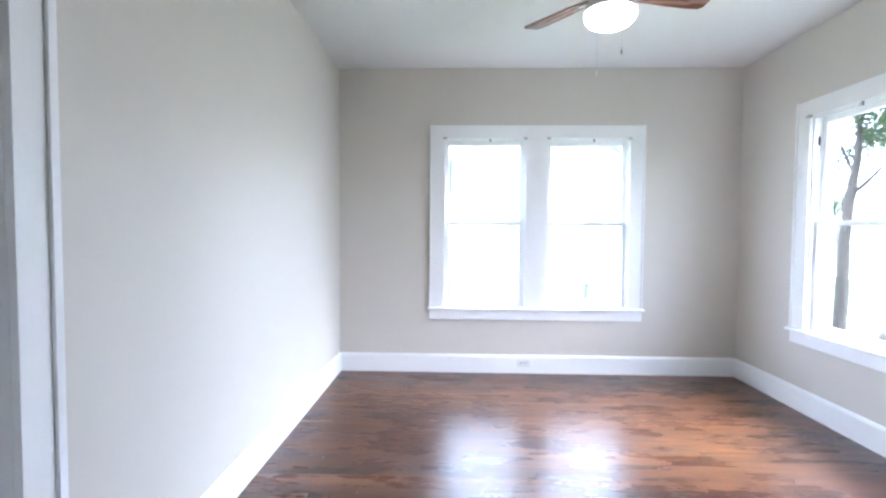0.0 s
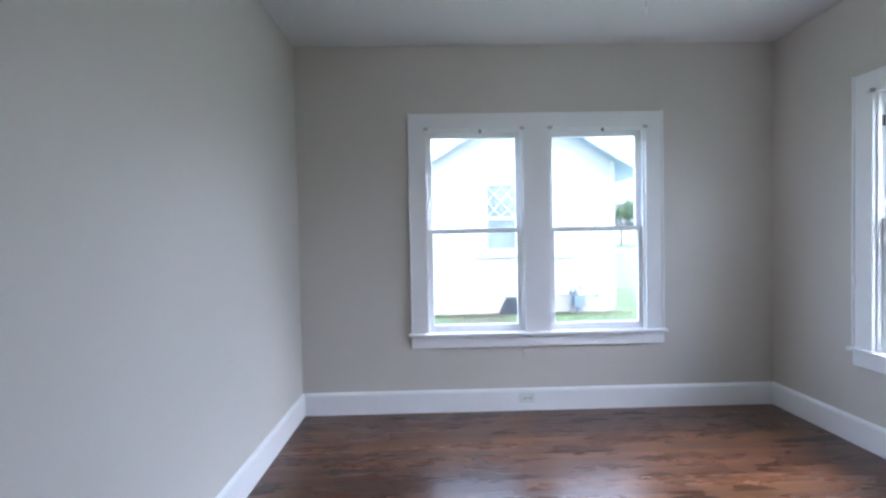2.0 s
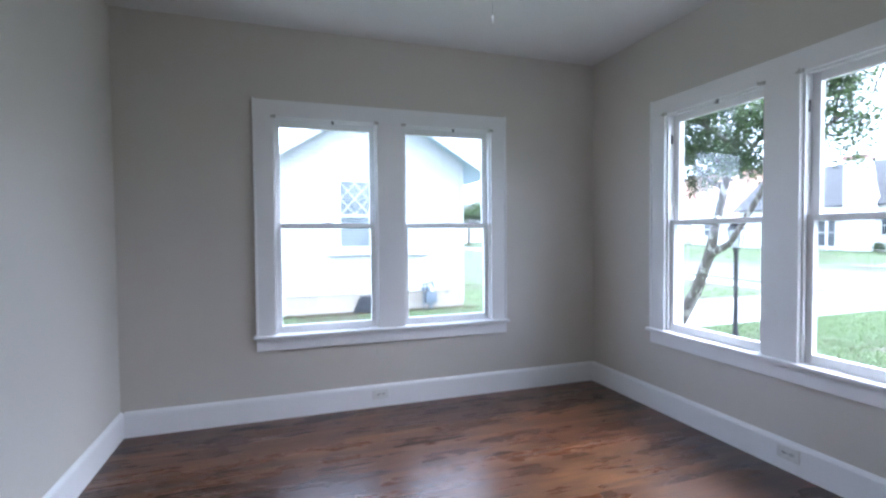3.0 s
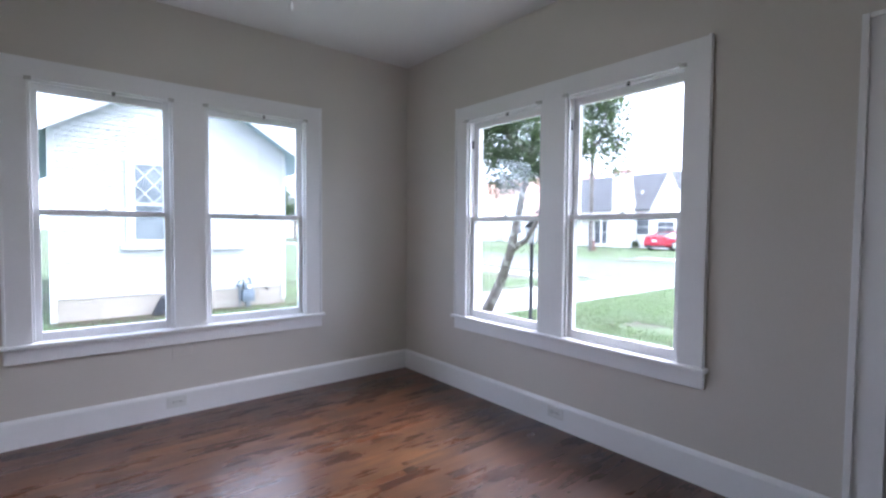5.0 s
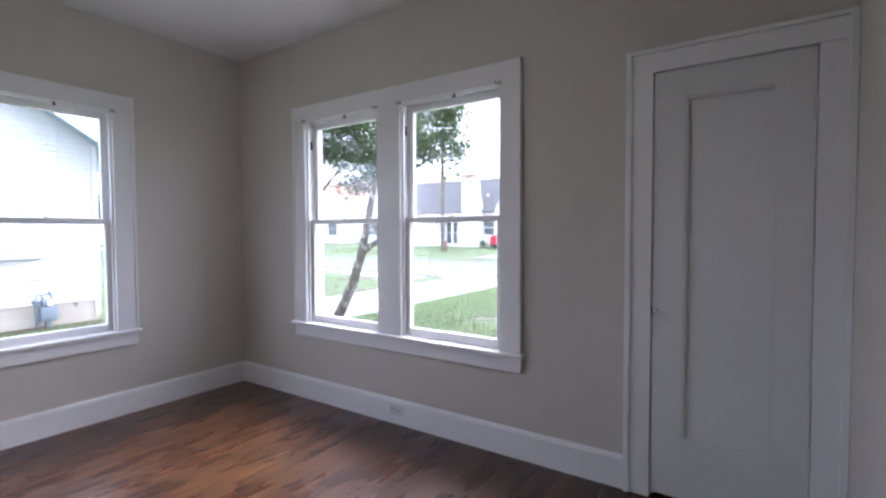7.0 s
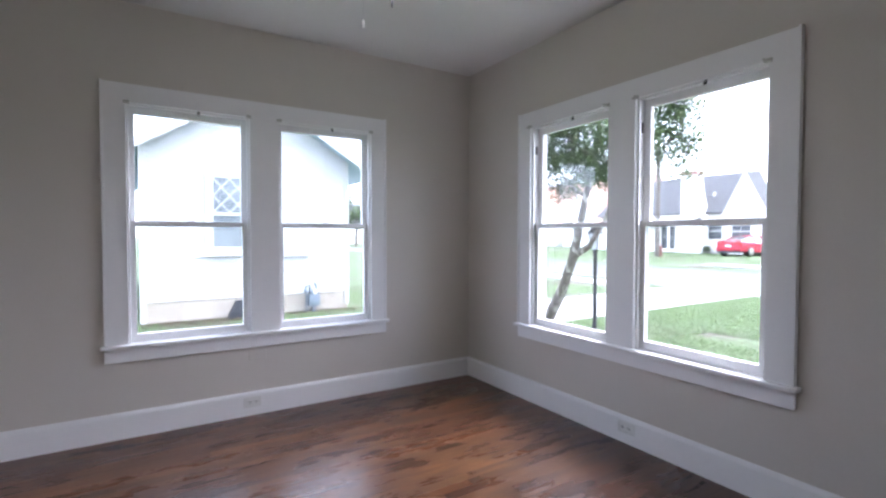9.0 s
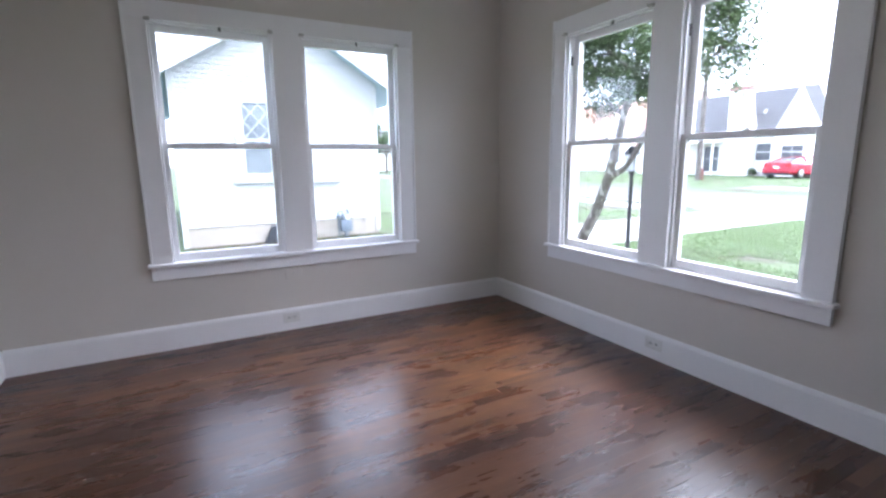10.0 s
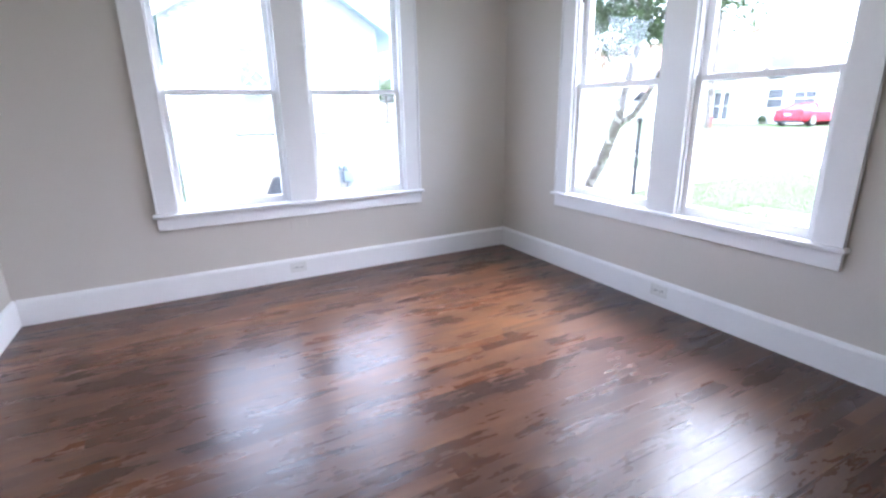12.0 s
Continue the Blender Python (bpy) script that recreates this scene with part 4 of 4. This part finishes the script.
# satellite dish on the roof slope, hydrant by the pole, shrub at the wall
dish = thing("satellite_dish", "small pale satellite dish on a dark bracket", "satellite dish", at=pose(39.0, 21.1, 4.08))
part("mast", limb(bmesh.new(), [((0, 0, -0.12), 0.03), ((-0.15, 0, 0.30), 0.03)], 8), DARKMETAL, dish)
part("reflector", lathe([(0.02, 0.0), (0.10, -0.015), (0.17, -0.05), (0.18, -0.04), (0.10, -0.005), (0.02, 0.012)], 20, "X"), PLASTIC, dish, "pale dish", True, pose(-0.18, -0.22, 0.42, 0, 20, -35))
part("feed_arm", limb(bmesh.new(), [((-0.15, 0, 0.28), 0.02), ((-0.50, 0.15, 0.22), 0.02), ((-0.58, 0.2, 0.30), 0.035)], 8), DARKMETAL, dish)
hydrant = thing("fire_hydrant", "small red fire hydrant on the far verge", "hydrant", at=pose(30.6, 20.05, ground_height(30.6, 20)))
part("barrel", lathe([(0.17, 0.0), (0.17, 0.05), (0.11, 0.06), (0.11, 0.50), (0.15, 0.52), (0.15, 0.56), (0.11, 0.64), (0.04, 0.70), (0.035, 0.76)], 18), HYDRANT, hydrant, smooth=True)
for s in (-1, 1):
    part("outlet_cap", lathe([(0.06, 0.0), (0.06, s * 0.16), (0.03, s * 0.19)], 12, "Y"), HYDRANT, hydrant, at=pose(0, 0, 0.42))
bush = thing("shrub", "low green shrub at the foot of the white house", "shrub", at=Matrix())
bm = bmesh.new()
for k in range(5):
    limb(bm, [((37.1, 20.4 + 0.06 * k, -0.2), 0.02), ((37.1 + 0.1 * math.sin(k), 20.3 + 0.1 * k, 0.35), 0.008)], 5)
part("stems", bm, BARK, bush)
leaf_cloud("leaves", [(37.1, 20.3 + 0.11 * k, 0.10 + 0.14 * (k % 3)) for k in range(5)], 500, 0.12, 0.09, FARLEAF, bush)

oh = thing("house", "white house with terracotta roof and two front gables", "house", at=Matrix())
gable_block(oh, 45, 54, 33, 56, -0.1, 3.0, 8.0, TERRACOTTA, "y")
gable_block(oh, 43.6, 47, 42.6, 49.6, -0.1, 2.8, 7.2, TERRACOTTA, "x", 0.1)
gable_block(oh, 43.4, 47, 36.6, 41.2, -0.1, 2.7, 5.9, TERRACOTTA, "x", 0.1)
far_window(oh, 43.6, 45.2, 46.8, 0.9, 2.3, 2)
far_window(oh, 43.4, 38.2, 39.6, 0.9, 2.2, 2)
rh = thing("house", "plain white house among far trees", "house", at=Matrix())
gable_block(rh, 44, 52, 3.0, 13.5, -0.1, 2.9, 5.4, SHINGLE, "y")
far_window(rh, 44, 6, 7.4, 0.9, 2.2, 2)
lh = thing("house", "pale house far along the street", "house", at=Matrix())
gable_block(lh, 26, 40, 74, 84, -0.1, 3.0, 6.5, SHINGLE, "x")


# ---- parked red car ----
def car(at):
    c = thing("car", "red two-door car parked on the far drive", "car", at=at)
    # nose towards +x; sections: x, half width low, half width at belt, floor, belt height
    secs = ((-2.28, 0.62, 0.66, 0.45, 0.78), (-2.22, 0.78, 0.80, 0.34, 0.96), (-2.0, 0.86, 0.86, 0.28, 1.0), (-1.4, 0.90, 0.88, 0.24, 0.98), (-0.4, 0.91, 0.89, 0.22, 0.93),
            (0.6, 0.91, 0.89, 0.22, 0.90), (1.3, 0.90, 0.87, 0.24, 0.86), (1.9, 0.84, 0.80, 0.28, 0.76), (2.22, 0.66, 0.62, 0.34, 0.62), (2.28, 0.52, 0.5, 0.42, 0.54))
    bm = bmesh.new()
    rings = []
    for x, wl, wb, fl, bh in secs:
        mid = (fl + bh) / 2
        half = [(0.0, fl), (wl * 0.85, fl), (wl, fl + 0.10), (wl * 1.01, mid), (wb, bh - 0.07), (wb * 0.93, bh), (0.0, bh + 0.02)]
        pts = half + [(-a, b) for a, b in half[-2:0:-1]]
        rings.append([bm.verts.new((x, a, b)) for a, b in pts])
    for a, b in zip(rings, rings[1:]):
        for i in range(len(a)):
            j = (i + 1) % len(a)
            bm.faces.new((a[i], a[j], b[j], b[i]))
    bm.faces.new(rings[0]), bm.faces.new(rings[-1][::-1])
    part("body", bm, CARRED, c, "glossy red body", True)
    cab = ((-1.75, 0.70, 0.99, 0.99), (-0.95, 0.74, 0.95, 1.30), (-0.35, 0.76, 0.93, 1.36), (0.25, 0.76, 0.91, 1.33), (1.05, 0.72, 0.89, 0.90))
    def cabin(k, inset, lo, hi, cut):
        b = bmesh.new()
        rr = []
        for x, w, z0, z1 in cab:
            top = w * 0.74
            rr.append([b.verts.new(v) for v in ((x, -w * k, z0), (x, -top * k, max(z0, z1 - 0.03) + inset), (x, -top * 0.6 * k, z1 + inset), (x, top * 0.6 * k, z1 + inset), (x, top * k, max(z0, z1 - 0.03) + inset), (x, w * k, z0))])
        for p, q in zip(rr, rr[1:]):
            for i in range(5):
                if cut(i):
                    b.faces.new((p[i], q[i], q[i + 1], p[i + 1]))
        return b
    part("window_glass", cabin(1.0, 0.0, 0, 0, lambda i: True), DARKGLASS, c, "dark car windows", True)
    bm = bmesh.new()
    rr = []
    for x, w, z1 in ((-1.0, 0.56, 1.29), (-0.35, 0.58, 1.372), (0.25, 0.57, 1.342)):
        rr.append([bm.verts.new(v) for v in ((x, -w, z1 - 0.03), (x, -w * 0.6, z1 + 0.004), (x, w * 0.6, z1 + 0.004), (x, w, z1 - 0.03))])
    for p, q in zip(rr, rr[1:]):
        for i in range(3):
            bm.faces.new((p[i], q[i], q[i + 1], p[i + 1]))
    bmesh.ops.solidify(bm, geom=bm.faces[:], thickness=0.02)
    part("roof_panel", bm, CARRED, c, smooth=True)
    for s in (-1, 1):
        for a, b in (((-1.75, 0.70, 0.99), (-0.98, 0.56, 1.28)), ((0.27, 0.57, 1.32), (1.02, 0.71, 0.90)), ((-0.62, 0.752, 0.94), (-0.66, 0.58, 1.33))):
            part("pillar", limb(bmesh.new(), [((a[0], s * a[1], a[2]), 0.045), ((b[0], s * b[1], b[2]), 0.04)], 6), CARRED, c)
        for x in (-1.36, 1.38):
            w = part("wheel", lathe([(0.27, -0.10), (0.325, -0.09), (0.335, -0.04), (0.335, 0.04), (0.325, 0.09), (0.27, 0.10)], 28, "Y"), RUBBER, c, "black tyre", True, pose(x, s * 0.84, 0.335))
            part("rim", lathe([(0.25, -0.105), (0.23, -0.112), (0.06, -0.10), (0.05, -0.115), (0.0501, 0.115), (0.06, 0.10), (0.23, 0.112), (0.25, 0.105)], 20, "Y"), NICKEL, w, "pale alloy rim", True)
        part("tail_light", boxes((-2.275, s * 0.62 - 0.14, 0.76, -2.10, s * 0.62 + 0.14, 0.90), bevel=0.02), TAIL, c)
    part("rear_bumper", boxes((-2.36, -0.80, 0.36, -2.14, 0.80, 0.62), bevel=0.05), CARRED, c, smooth=True)
    part("rear_skirt", boxes((-2.33, -0.74, 0.24, -2.10, 0.74, 0.37), bevel=0.02), BLACKPLASTIC, c)
    part("number_plate", boxes((-2.375, -0.16, 0.64, -2.24, 0.16, 0.76), bevel=0.004), PLASTIC, c, "white number plate")
    part("spoiler", boxes((-2.22, -0.66, 1.05, -2.04, 0.66, 1.085), bevel=0.012), CARRED, c)
    for s in (-0.5, 0.5):
        part("spoiler_foot", boxes((-2.16, s - 0.03, 0.97, -2.10, s + 0.03, 1.06)), CARRED, c)
    return c


car(pose(35.4, 16.75, ground_height(35, 16), 0, 0, -3))

# ---- floor boards, each a strip of its own ----
random.seed(21)
shared = {}
bw = 0.0572
y = -0.60
part("hall_floor", boxes((-0.5, -2.48, -0.02, 2.6, -0.6005, 0.0)), FLOOR, floor, "dark stained oak hall floor")
row = 0
while y < N - 0.002:
    x = -0.02 - random.uniform(0.0, 0.9)
    y1 = min(y + bw, N - 0.001)
    while x < W + 0.05:
        length = random.choice((0.7, 0.95, 1.2, 1.5, 1.9, 2.3))
        a, b = max(x, -0.14), min(x + length, W + 0.14)
        x += length
        if b - a < 0.08:
            continue
        key = (round(b - a, 3), round(y1 - y, 3))
        if key not in shared:
            l, w = b - a - 0.0002, y1 - y - 0.0002
            bm = bmesh.new()
            fs = [bm.verts.new(v) for v in ((0, 0, -0.02), (l, 0, -0.02), (l, w, -0.02), (0, w, -0.02), (0, 0, -0.0002), (l, 0, -0.0002), (l, w, -0.0002), (0, w, -0.0002),
                                            (0.0005, 0.0005, 0), (l - 0.0005, 0.0005, 0), (l - 0.0005, w - 0.0005, 0), (0.0005, w - 0.0005, 0))]
            bm.faces.new(fs[8:12])
            for i in range(4):
                j = (i + 1) % 4
                bm.faces.new((fs[i], fs[j], fs[4 + j], fs[4 + i]))
                bm.faces.new((fs[4 + i], fs[4 + j], fs[8 + j], fs[8 + i]))
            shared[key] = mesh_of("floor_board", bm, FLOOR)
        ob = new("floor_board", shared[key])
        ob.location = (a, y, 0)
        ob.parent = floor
    y += bw
    row += 1
